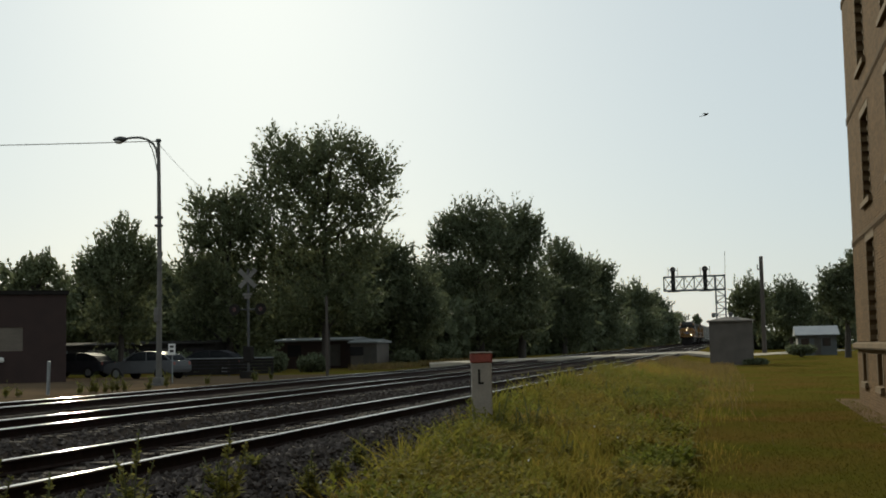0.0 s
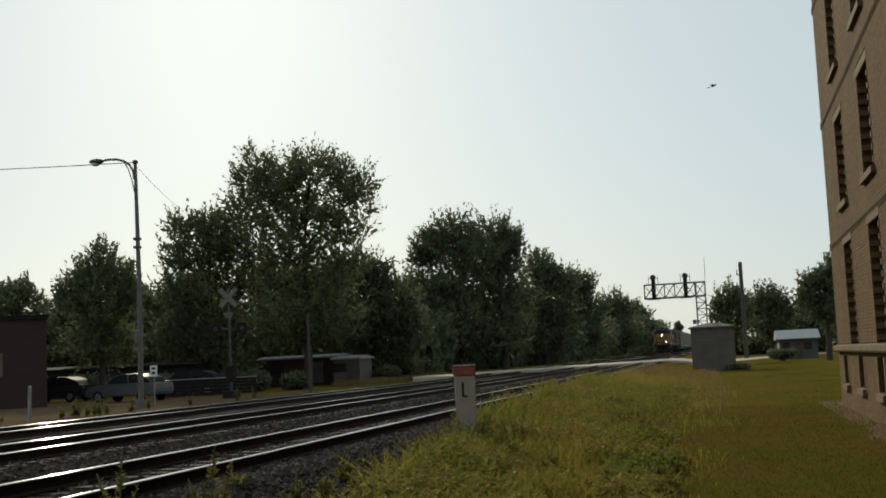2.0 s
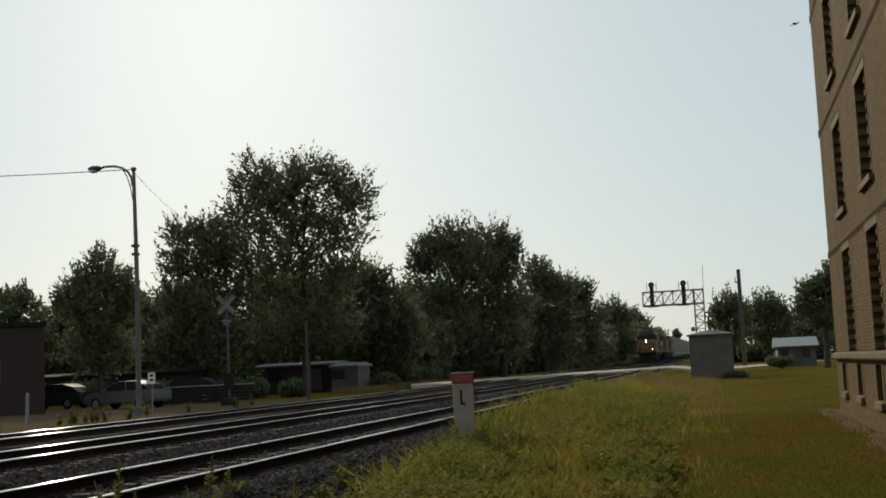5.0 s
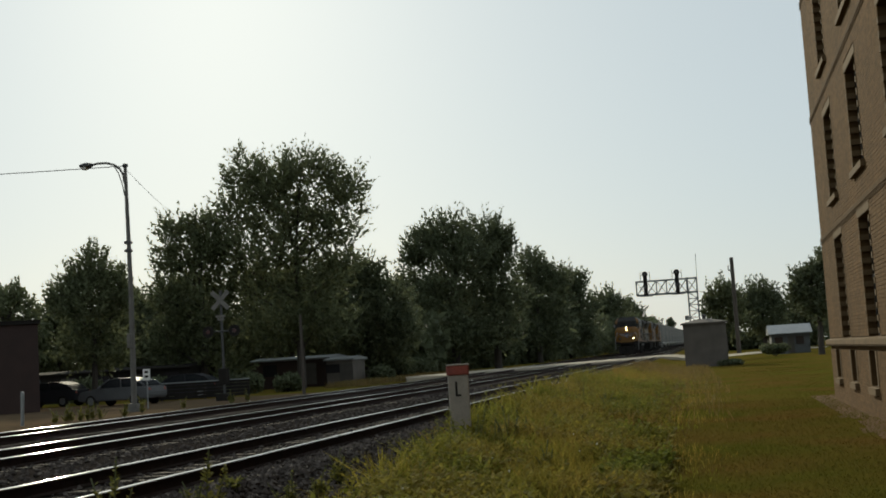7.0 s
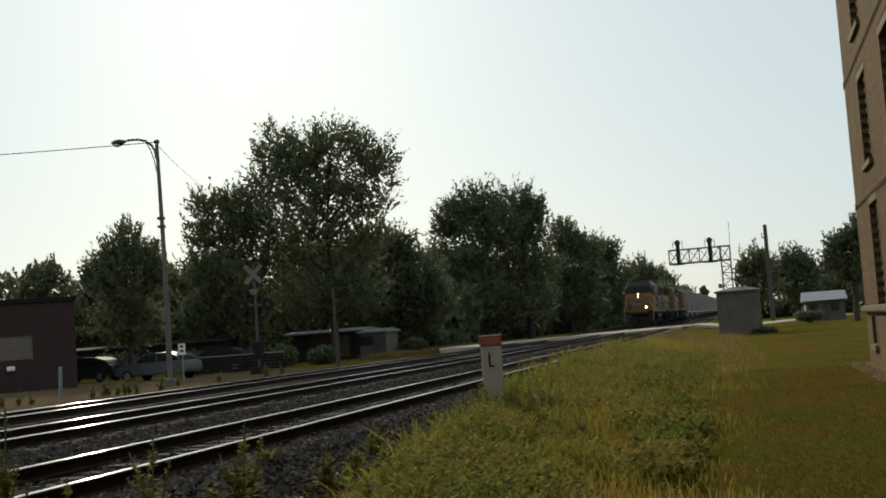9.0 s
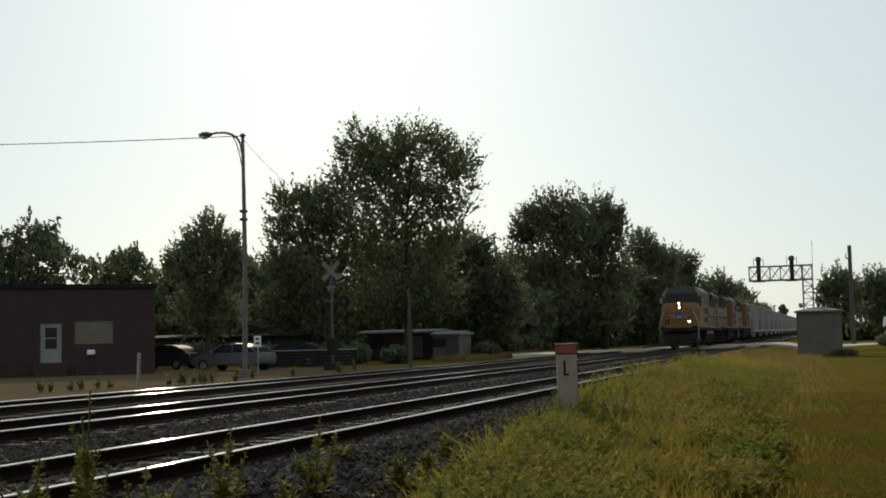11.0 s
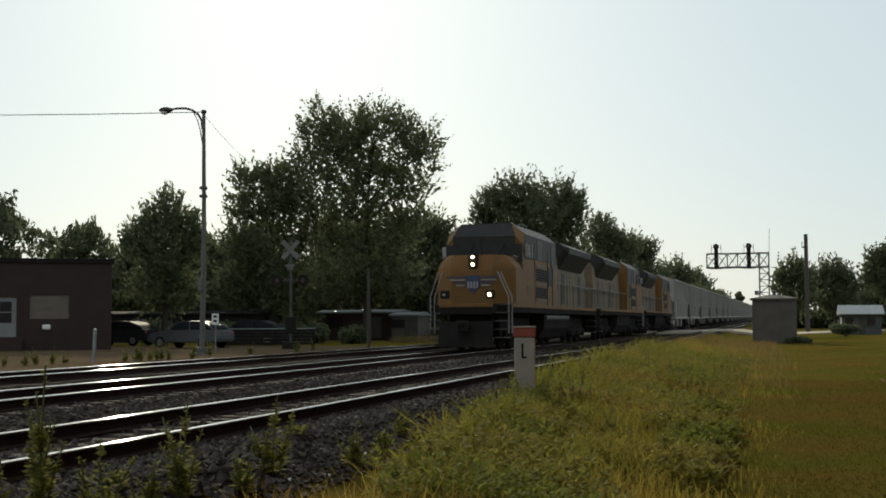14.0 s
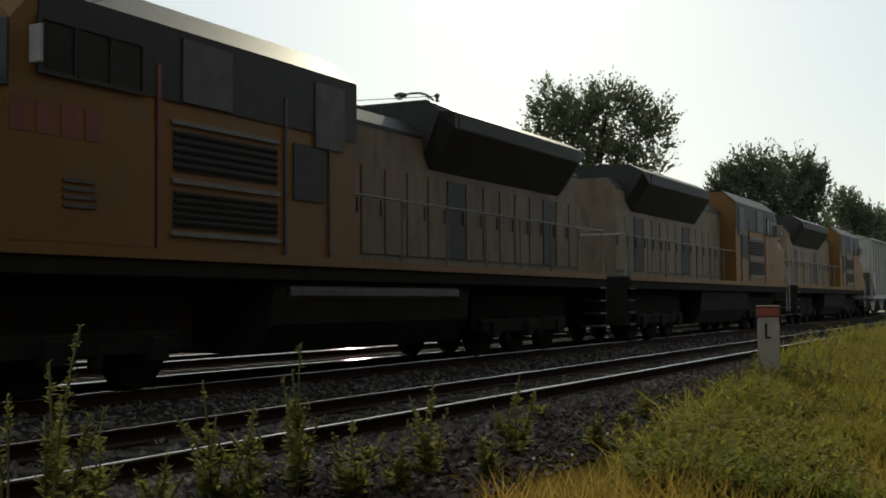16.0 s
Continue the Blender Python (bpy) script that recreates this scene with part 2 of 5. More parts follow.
def ground_sheet():
    xs = axis_steps((-2500, -300, 300), (-300, -60, 20), (-60, -20, 4), (-20, -16, 0.4), (-16, -5.5, 1.5), (-5.5, -1.5, 0.25), (-1.5, 2.1, 0.6), (2.1, 3.3, 0.15), (3.3, 8, 1.2), (8, 60, 5), (60, 300, 20), (300, 2500, 300))
    ys = axis_steps((-400, -40, 40), (-40, 0, 4), (0, 60, 0.8), (60, 160, 4), (160, 500, 15), (500, 4500, 250))
    bm = bmesh.new()
    grid = [[bm.verts.new((x, y, land(x, y))) for x in xs] for y in ys]
    for j in range(len(ys) - 1):
        for i in range(len(xs) - 1):
            xm, ym = (xs[i] + xs[i + 1]) / 2, (ys[j] + ys[j + 1]) / 2
            f = bm.faces.new((grid[j][i], grid[j][i + 1], grid[j + 1][i + 1], grid[j + 1][i]))
            edge = -4.55 + 0.5 * noise.noise((0, ym * 0.4, 7)) - 0.008 * max(0, ym - 12)
            f.material_index = 1 if -17.6 < xm < edge else 3 if 2.55 + 0.35 * noise.noise((1, ym * 0.5, 2)) < xm < 4 and -12 < ym < 37 else 2 if -60 < xm <= -17.6 and -40 < ym < 64 else 0
            f.smooth = True
    return thing("ground", bm, [M_LAWN, M_BALLAST, M_LOT, M_SOIL], "grassy ground with a gravel track bed and a gravel lot", "ground", kind="structure")


ground_sheet()

# pale road that crosses the three tracks at a slant and goes on past the hut
def crossing_road():
    bm = bmesh.new()
    top = []
    for i in range(31):
        d = 4.5 + 3.25 * i
        near = Vector((-20.6 + 0.35 * d, 70.0 + 0.937 * d, 0))
        row = []
        for k in range(5):
            p = near + Vector((-4.5, 17.0, 0)) * (0.16 + 0.6 * k / 4)
            f = min(1.0, max(0.0, (p.x + 5.0) / 3.0))
            p.z = (0.625 + rise(p.y)) * (1 - f) + (land(p.x, p.y) + 0.06) * f + 0.012 * noise.noise((p.x * 0.4, p.y * 0.4, 4))
            row.append(p)
        top.append(row)
    vt = [[bm.verts.new(p) for p in row] for row in top]
    vl = [[bm.verts.new(p - Vector((0, 0, 0.25))) for p in row] for row in top]
    for a, b, c, d in zip(vt, vt[1:], vl, vl[1:]):
        for k in range(4):
            bm.faces.new((a[k], b[k], b[k + 1], a[k + 1]))
        bm.faces.new((a[0], c[0], d[0], b[0]))
        bm.faces.new((a[4], b[4], d[4], c[4]))
    for k in range(4):
        bm.faces.new((vt[0][k], vt[0][k + 1], vl[0][k + 1], vl[0][k]))
    bmesh.ops.recalc_face_normals(bm, faces=bm.faces)
    thing("road", bm, M_PAVE, "pale paved road crossing the tracks at a slant", "road", kind="structure")


crossing_road()


# ---- rails ----
def rail(x, far):
    """One rail: foot, web and a polished head, in lengths that follow the climb."""
    ob = holder("rail", pose(0, 0, 0), "steel rail with a polished running surface and rusty sides", "rail", "rails of the tracks", "structure")
    side, head = bmesh.new(), bmesh.new()
    ys = axis_steps((-60, 60, 20), (60, 200, 10), (200, 620, 30))
    ys = [y for y in ys if y <= far]
    prof = [(-0.07, -0.165), (0.07, -0.165), (0.07, -0.15), (0.012, -0.13), (0.012, -0.045), (0.036, -0.035), (0.036, -0.008), (-0.036, -0.008), (-0.036, -0.035), (-0.012, -0.045), (-0.012, -0.13), (-0.07, -0.15)]
    cap = [(-0.037, -0.02), (0.037, -0.02)] + [(0.037 - 0.0074 * k, -((0.037 - 0.0074 * k) ** 2) / 0.13) for k in range(11)]
    for a, b in zip(ys, ys[1:]):
        for bm, pr in ((side, prof), (head, cap)):
            va = [bm.verts.new((x + p, a, RAIL_Z + q + rise(a))) for p, q in pr]
            vb = [bm.verts.new((x + p, b, RAIL_Z + q + rise(b))) for p, q in pr]
            for i in range(len(pr)):
                j = (i + 1) % len(pr)
                bm.faces.new((va[i], vb[i], vb[j], va[j])).smooth = bm is head
    for bm in (side, head):
        bmesh.ops.recalc_face_normals(bm, faces=bm.faces)
    part("web", side, M_RUST, ob)
    part("running_surface", head, M_RAIL, ob, "polished steel running surface")


for n, tx in enumerate(TRACKS):
    for s in (-0.7525, 0.7525):
        rail(tx + s, 620)


# ---- the tall tan brick building ----
WX, WY = 3.08, 34.9            # the face beside the lawn, and its far corner
WIN_Y = [30.45 - 5.2 * i for i in range(8)]
BASE_Y = [32.9 - 3.55 * i for i in range(10)]
FLOORS = [(1.63, 4.05), (5.05, 7.1), (8.3, 10.35), (11.5, 13.5)]


def wall_with_holes(bm, holes, y0, y1, z0, z1, x0, x1):
    """A slab in the y-z plane, cut through by rectangular openings (ya, yb, za, zb)."""
    yy = sorted({y0, y1, *[h[0] for h in holes], *[h[1] for h in holes]})
    zz = sorted({z0, z1, *[h[2] for h in holes], *[h[3] for h in holes]})
    for a, b in zip(yy, yy[1:]):
        run = None
        for c, d in zip(zz, zz[1:]):
            ym, zm = (a + b) / 2, (c + d) / 2
            solid = not any(h[0] < ym < h[1] and h[2] < zm < h[3] for h in holes)
            if solid:
                run = (run[0], d) if run else (c, d)
            if run and (not solid or d == zz[-1]):
                box(bm, x0, x1, a, b, run[0], run[1])
                run = None
    bmesh.ops.remove_doubles(bm, verts=bm.verts, dist=0.0005)


def mill_building():
    holes = []
    for y in WIN_Y:
        for a, b in FLOORS:
            holes.append((y - 0.9, y + 0.9, a, b))
    for y in BASE_Y:
        holes.append((y - 0.5, y + 0.5, 0.62, 1.34))
    root = holder("brick_building", pose(0, 0, 0), "tall tan brick building with limestone sills and courses beside the lawn", "building")
    bm = bmesh.new()
    wall_with_holes(bm, holes, -12, WY, -0.3, 14.4, WX, WX + 0.42)
    wall = part("wall", bm, M_MORTAR, root, "tan brick wall")
    back = bmesh.new()
    box(back, WX + 0.42, 16, WY - 0.4, WY, -0.3, 14.4)
    box(back, WX + 0.42, 16, -12, -11.6, -0.3, 14.4)
    box(back, 15.6, 16, -11.6, WY - 0.4, -0.3, 14.4)
    part("outer_walls", back, M_BRICK, root)
    roof = bmesh.new()
    box(roof, WX - 0.12, 16.1, -12.1, WY + 0.1, 14.404, 14.7)
    part("roof", roof, M_LIME, root)
    part("floor_slabs", box(box(abox(WX + 0.43, 15.6, -11.5, WY - 0.42, 4.4, 4.6), WX + 0.43, 15.6, -11.5, WY - 0.42, 7.5, 7.7), WX + 0.43, 15.6, -11.5, WY - 0.42, 10.8, 11.0), M_FRAME, root)
    # ledge over the basement and the courses between the storeys
    bm = bmesh.new()
    prism(bm, [(WX + 0.05, 1.44), (WX - 0.10, 1.44), (WX - 0.13, 1.48), (WX - 0.13, 1.58), (WX - 0.02, 1.62), (WX + 0.05, 1.62)], "y", -12, WY + 0.12)
    part("ledge", bm, M_LIME, root, "limestone ledge above the basement")
    for z in (4.24, 7.62, 10.9):
        bm = abox(WX - 0.035, WX + 0.05, -12, WY + 0.035, z + 0.06, z + 0.14)
        y = -11.9
        while y < WY:
            box(bm, WX - 0.03, WX + 0.05, y, y + 0.10, z - 0.04, z + 0.058)
            y += 0.24
        part("course", bm, M_MORTAR, root, "corbelled brick course")
    for y in WIN_Y:
        for k, (a, b) in enumerate(FLOORS):
            win_part(root, y, 0.9, a, b, True)
    for y in BASE_Y:
        win_part(root, y, 0.5, 0.62, 1.34, False)
    return root, wall, holes


def win_part(root, y, hw, a, b, tall):
    g = abox(WX + 0.24, WX + 0.26, y - hw, y + hw, a, b)
    win = part("window", g, M_DARKGLASS, root, "dark sash window")
    f = bmesh.new()
    fx0, fx1 = WX + 0.17, WX + 0.235
    box(f, fx0, fx1, y - hw, y - hw + 0.07, a, b)
    box(f, fx0, fx1, y + hw - 0.07, y + hw, a, b)
    box(f, fx0, fx1, y - hw + 0.071, y + hw - 0.071, b - 0.08, b)
    box(f, fx0, fx1, y - hw + 0.071, y + hw - 0.071, a, a + 0.07)
    box(f, fx0, fx1, y - 0.03, y + 0.03, a + 0.071, b - 0.081)
    if tall:
        m = (a + b) / 2
        box(f, fx0 - 0.02, fx1, y - hw + 0.072, y - 0.031, m - 0.04, m + 0.04)
        box(f, fx0 - 0.02, fx1, y + 0.031, y + hw - 0.072, m - 0.04, m + 0.04)
    part("window_frame", f, M_FRAME, win)
    s = bmesh.new()
    prism(s, [(WX + 0.16, a - 0.16), (WX - 0.10, a - 0.16), (WX - 0.10, a - 0.03), (WX + 0.16, a + 0.012)], "y", y - hw - 0.1, y + hw + 0.1)
    part("sill", s, M_LIME, win, "limestone sill")
    if tall and y > 16:
        k = int((b - a) / 0.24)
        for i in range(k):
            for e in (-1, 1):
                yy = y + e * (hw - 0.03)
                part("quoin", abox(WX - 0.03, WX + 0.16, yy - 0.07, yy + 0.07, a + 0.05 + 0.24 * i, a + 0.165 + 0.24 * i), M_LIME, win)
    if not tall:
        for e in (-1, 1):
            yy = y + e * (hw + 0.09)
            part("jamb", abox(WX - 0.03, WX + 0.16, yy - 0.088, yy + 0.088, a + 0.02, b, bevel=0.01), M_LIME, win, "limestone jamb")
    if tall:
        part("lintel", abox(WX - 0.025, WX + 0.03, y - hw - 0.12, y + hw + 0.12, b + 0.004, b + 0.2, bevel=0.01), M_LIME, win)


building, building_wall, building_holes = mill_building()


# ---- street lamp, wires, crossing sign ----
M_POLE = mat("weathered lamp steel", (0.15, 0.14, 0.125), (0.11, 0.105, 0.095), 2.5, 0.7, 0.1, bump=0.1, spec=0.3)


def street_lamp():
    lx, ly, z0 = -23.64, 46.6, 0.40
    root = holder("street_lamp", pose(lx, ly, z0), "tall grey steel street lamp with one curved arm", "street lamp")
    bm = bmesh.new()
    tube(bm, (0, 0, -0.1), (0.05, 0, 5.2), 0.125, 0.10, 10)
    tube(bm, (0.05, 0, 5.2), (0, 0, 10.25), 0.10, 0.07, 10)
    part("pole", bm, M_POLE, root)
    part("cap", ball(bmesh.new(), (0, 0, 10.27), 0.13, sz=0.8), M_DARKMETAL, root)
    part("base_plate", box(abox(-0.3, 0.3, -0.3, 0.3, -0.08, 0.06, bevel=0.02), -0.2, 0.2, -0.2, 0.2, 0.061, 0.3, bevel=0.02), M_POLE, root)
    pts = [(-0.06, 0, 9.55), (-0.10, 0, 9.9), (-0.25, 0, 10.16), (-0.52, 0, 10.36), (-0.85, 0, 10.46), (-1.25, 0, 10.48), (-1.5, 0, 10.45)]
    part("arm", path_tube(bmesh.new(), pts, 0.05, 8), M_POLE, root)
    part("brace", path_tube(bmesh.new(), [(-0.07, 0, 9.0), (-0.16, 0, 9.5), (-0.3, 0, 9.95), (-0.5, 0, 10.3)], 0.022, 6), M_POLE, root)
    bm = ball(bmesh.new(), (-1.78, 0, 10.44), 0.34, sx=1.0, sy=0.6, sz=0.36, n=14)
    head = part("lamp_head", bm, M_DARKMETAL, root)
    part("lens", ball(bmesh.new(), (-1.84, 0, 10.36), 0.2, sx=1.0, sy=0.8, sz=0.6, n=12), M_WHITE, head, "clouded glass lens")
    for z in (6.6, 6.95):
        part("clamp", abox(-0.13, 0.15, -0.13, 0.13, z, z + 0.12, bevel=0.02), M_DARKMETAL, root)
    part("control_box", abox(-0.1, 0.1, -0.26, -0.13, 2.6, 3.2, bevel=0.03), M_POLE, root)


street_lamp()


def wire(a, b, sag, r=0.02):
    a, b = Vector(a), Vector(b)
    pts = []
    for i in range(25):
        f = i / 24
        p = a.lerp(b, f)
        p.z -= sag * 4 * f * (1 - f)
        pts.append(p)
    bm = bmesh.new()
    path_tube(bm, pts, r, 4)
    thing("overhead_wire", bm, M_DARKMETAL, "thin dark overhead wire strung from the street lamp", "wire", "wires at the lamp")


wire((-23.64, 46.6, 10.66), (-62, 44.5, 12.8), 0.35, 0.018)
wire((-23.64, 46.6, 10.55), (-36.5, 84, 12.6), 0.5, 0.012)


M_STAINRED = mat("unlit red lens", (0.06, 0.012, 0.01), rough=0.3, bump=0)
M_BACK = mat("weathered sign back", (0.17, 0.16, 0.14), (0.13, 0.12, 0.105), 3, 0.7, bump=0.05)


def crossing_signal():
    root = holder("crossing_signal", pose(-24.0, 57, 0.37), "railway crossing signal with a crossbuck and unlit flasher lamps", "crossing signal")
    part("mast", tube(bmesh.new(), (0, 0, -0.1), (0, 0, 5.5), 0.07), M_DARKMETAL, root)
    part("base", abox(-0.35, 0.35, -0.35, 0.35, -0.1, 0.35, bevel=0.04), M_BLACK, root)
    for a in (45, -45):
        b = abox(-0.62, 0.62, -0.02, 0.02, -0.115, 0.115, bevel=0.008)
        bmesh.ops.rotate(b, verts=b.verts, matrix=Matrix.Rotation(radians(a), 3, "Y"))
        bmesh.ops.translate(b, verts=b.verts, vec=(0.02, -0.10 - (0.04 if a > 0 else 0), 5.0))
        part("crossbuck_board", b, M_BACK, root, "grey back of a crossbuck board")
    for k, (w, zz) in enumerate(((0.5, 4.2), (0.34, 4.05))):
        part("plate", abox(-w / 2, w / 2, -0.12, -0.09, zz - 0.06, zz + 0.06), M_BACK, root)
    part("cross_arm", tube(bmesh.new(), (-0.75, -0.05, 3.45), (0.75, -0.05, 3.45), 0.035), M_DARKMETAL, root)
    for x in (-0.7, 0.7):
        bm = bmesh.new()
        tube(bm, (x, -0.08, 3.45), (x, -0.12, 3.45), 0.3, 0.3, 16)
        hood = part("flasher", bm, M_BLACK, root)
        part("flasher_lens", tube(bmesh.new(), (x, -0.12, 3.45), (x, -0.14, 3.45), 0.11, 0.10, 12), M_STAINRED, hood, "unlit red lens")
    part("relay_box", abox(-0.22, 0.22, -0.2, 0.2, 0.8, 1.6, bevel=0.03), M_BLACK, root)


crossing_signal()


# ---- marker post in the grass ----
def marker_post():
    px, py = -4.15, 19.6
    z0 = land(px, py)
    root = holder("marker_post", pose(px, py, z0, 0, 0, 12), "weathered concrete marker post with a faded red top in tall grass", "marker post")
    part("shaft", abox(-0.17, 0.17, -0.09, 0.09, -0.3, 1.52 - z0 - 0.10, bevel=0.015), M_CONC, root)
    part("red_top", abox(-0.185, 0.185, -0.105, 0.105, 1.52 - z0 - 0.098, 1.52 - z0 + 0.06, bevel=0.02), M_RED, root, "faded red painted top")
    h = 1.52 - z0
    bm = abox(-0.055, -0.02, -0.098, -0.0905, h - 0.44, h - 0.2)
    box(bm, -0.0199, 0.035, -0.098, -0.0905, h - 0.44, h - 0.41)
    part("painted_mark", bm, M_BLACK, root, "black painted letter bars")
    part("rim", abox(-0.19, 0.19, -0.11, 0.11, h + 0.0601, h + 0.085, bevel=0.008), M_CONC, root)


marker_post()


# ---- equipment hut ----
def hut():
    root = holder("equipment_hut", pose(-0.72, 90, land(-0.7, 90)), "grey sheet-metal equipment hut with a low hipped roof beside the track", "hut")
    bm = abox(-1.5, 1.5, 0, 2.6, 0, 3.1)
    body = part("wall", bm, M_HUT, root)
    for i in range(9):
        x = -1.5 + 3.0 * i / 8
        part("panel_seam", abox(x - 0.025, x + 0.025, -0.03, -0.001, 0.05, 3.05), M_HUT, body)
    for i in range(7):
        y = 2.6 * i / 6
        part("panel_seam", abox(-1.53, -1.501, y - 0.02, y + 0.02, 0.05, 3.05), M_HUT, body)
    r = bmesh.new()
    e = [r.verts.new(p) for p in ((-1.68, -0.18, 3.1), (1.68, -0.18, 3.1), (1.68, 2.78, 3.1), (-1.68, 2.78, 3.1))]
    u = [r.verts.new((p.co.x, p.co.y, 3.2)) for p in e]
    t = [r.verts.new(p) for p in ((-0.35, 1.0, 3.48), (0.35, 1.0, 3.48), (0.35, 1.6, 3.48), (-0.35, 1.6, 3.48))]
    r.faces.new(e[::-1])
    r.faces.new(t)
    for i in range(4):
        j = (i + 1) % 4
        r.faces.new((e[i], e[j], u[j], u[i]))
        r.faces.new((u[i], u[j], t[j], t[i]))
    part("roof", r, M_HUT, root, "low hipped metal roof")
    part("foundation", abox(-1.6, 1.6, -0.1, 2.7, -0.3, -0.001), M_CONC, root)
    part("vent", ball(tube(bmesh.new(), (0, 1.3, 3.45), (0, 1.3, 3.7), 0.12), (0, 1.3, 3.72), 0.2, sz=0.5), M_DARKMETAL, root)


M_HUT = mat("hut sheet metal", (0.12, 0.104, 0.088), (0.092, 0.08, 0.068), 1.2, 0.7, 0.0, bump=0.1, c3=(0.085, 0.075, 0.068), spec=0.2)
hut()


# ---- signal gantry ----
def gantry():
    gy = 128.0
    root = holder("signal_gantry", pose(0, gy, 0), "lattice cantilever signal gantry with two signal heads over the track", "signal gantry")
    x0, x1, zb, zt = -7.65, -1.45, 7.15, 8.6

    def chord(a, b, r=0.06):
        part("lattice_bar", tube(bmesh.new(), a, b, r, r, 5), M_SIGNAL, root)

    for y in (0, 0.9):
        chord((x0, y, zb), (x1, y, zb), 0.07)
        chord((x0, y, zt), (x1, y, zt), 0.07)
        k = 6
        for i in range(k + 1):
            x = x0 + (x1 - x0) * i / k
            chord((x, y, zb), (x, y, zt), 0.045)
            if i < k:
                xn = x0 + (x1 - x0) * (i + 1) / k
                chord((x, y, zb), (xn, y, zt), 0.03)
                chord((x, y, zt), (xn, y, zb), 0.03)
    for x in (x0, x1):
        for z in (zb, zt):
            chord((x, 0, z), (x, 0.9, z), 0.05)
    g0 = land(-2, gy) - 0.2
    for x in (-2.4, -1.45):
        for y in (0, 0.9):
            chord((x, y, g0), (x, y, zt + 0.1), 0.075)
    k = 11
    for i in range(k):
        za, zc = g0 + (zb - g0) * i / k, g0 + (zb - g0) * (i + 1) / k
        for y in (0, 0.9):
            s = i % 2
            chord((-2.4 if s else -1.45, y, za), (-1.45 if s else -2.4, y, zc), 0.035)
            chord((-2.4, y, zc), (-1.45, y, zc), 0.03)
    part("walkway", abox(x0, x1, 0.1, 0.8, zb + 0.07, zb + 0.12), M_SIGNAL, root)
    part("aerial", tube(bmesh.new(), (-1.4, 0.4, 8.6), (-1.35, 0.4, 11.1), 0.025), M_SIGNAL, root)
    for x in (-6.65, -3.4):
        head = part("signal_head", abox(x - 0.2, x + 0.2, -0.5, -0.2, 7.05, 9.1, bevel=0.05), M_BLACK, root, "black signal head with round target")
        for z, r in ((9.3, 0.3), (8.0, 0.26)):
            part("target", tube(bmesh.new(), (x, -0.55, z), (x, -0.5, z), r, r, 16), M_BLACK, head)
            part("signal_lens", tube(bmesh.new(), (x, -0.75, z), (x, -0.56, z), 0.13, 0.12, 12), M_DARKMETAL, head)
        for s in (-0.48, 0.48):
            part("cage_bar", tube(bmesh.new(), (x + s, -0.3, zt), (x + s, -0.3, 9.55), 0.03, 0.03, 5), M_SIGNAL, head)
        part("platform", abox(x - 0.6, x + 0.6, -0.8, 0.2, 7.0, 7.05), M_SIGNAL, head)
        part("cage_rail", tube(bmesh.new(), (x - 0.48, -0.3, 9.2), (x + 0.48, -0.3, 9.2), 0.025, 0.025, 5), M_SIGNAL, head)
    part("lower_box", abox(-2.9, -2.5, -0.2, 0.3, 4.3, 4.75, bevel=0.03), M_SIGNAL, root)


M_SIGNAL = mat("grey green signal steel", (0.16, 0.17, 0.16), (0.12, 0.125, 0.12), 2, 0.6, 0.4, bump=0.05)
gantry()


def utility_pole(x, y, top, r=0.2, arm=True):
    g = land(x, y)
    root = holder("utility_pole", pose(x, y, g), "dark wooden utility pole", "utility pole", "utility poles")
    part("pole", tube(bmesh.new(), (0, 0, -0.3), (0, 0, top - g), r * 1.25, r, 8), M_WOODPOLE, root)
    if arm:
        part("insulator_bracket", box(abox(-0.5, 0.05, -0.06, 0.06, top - g - 1.6, top - g - 1.45), -0.5, -0.4, -0.06, 0.06, top - g - 1.44, top - g - 0.9), M_WOODPOLE, root)


utility_pole(2.6, 150, 11.9, 0.22)
utility_pole(-20.9, 60, 4.5, 0.075, False)


# ---- brick garage building beyond the tracks ----
M_DOOR = mat("grimy white door paint", (0.26, 0.26, 0.25), (0.21, 0.21, 0.20), 2, 0.7, bump=0.05, spec=0.2)
M_BOARD = mat("weathered plywood", (0.16, 0.135, 0.105), (0.125, 0.105, 0.082), 1.5, 0.9, bump=0.2, stretch=(1, 1, 4))


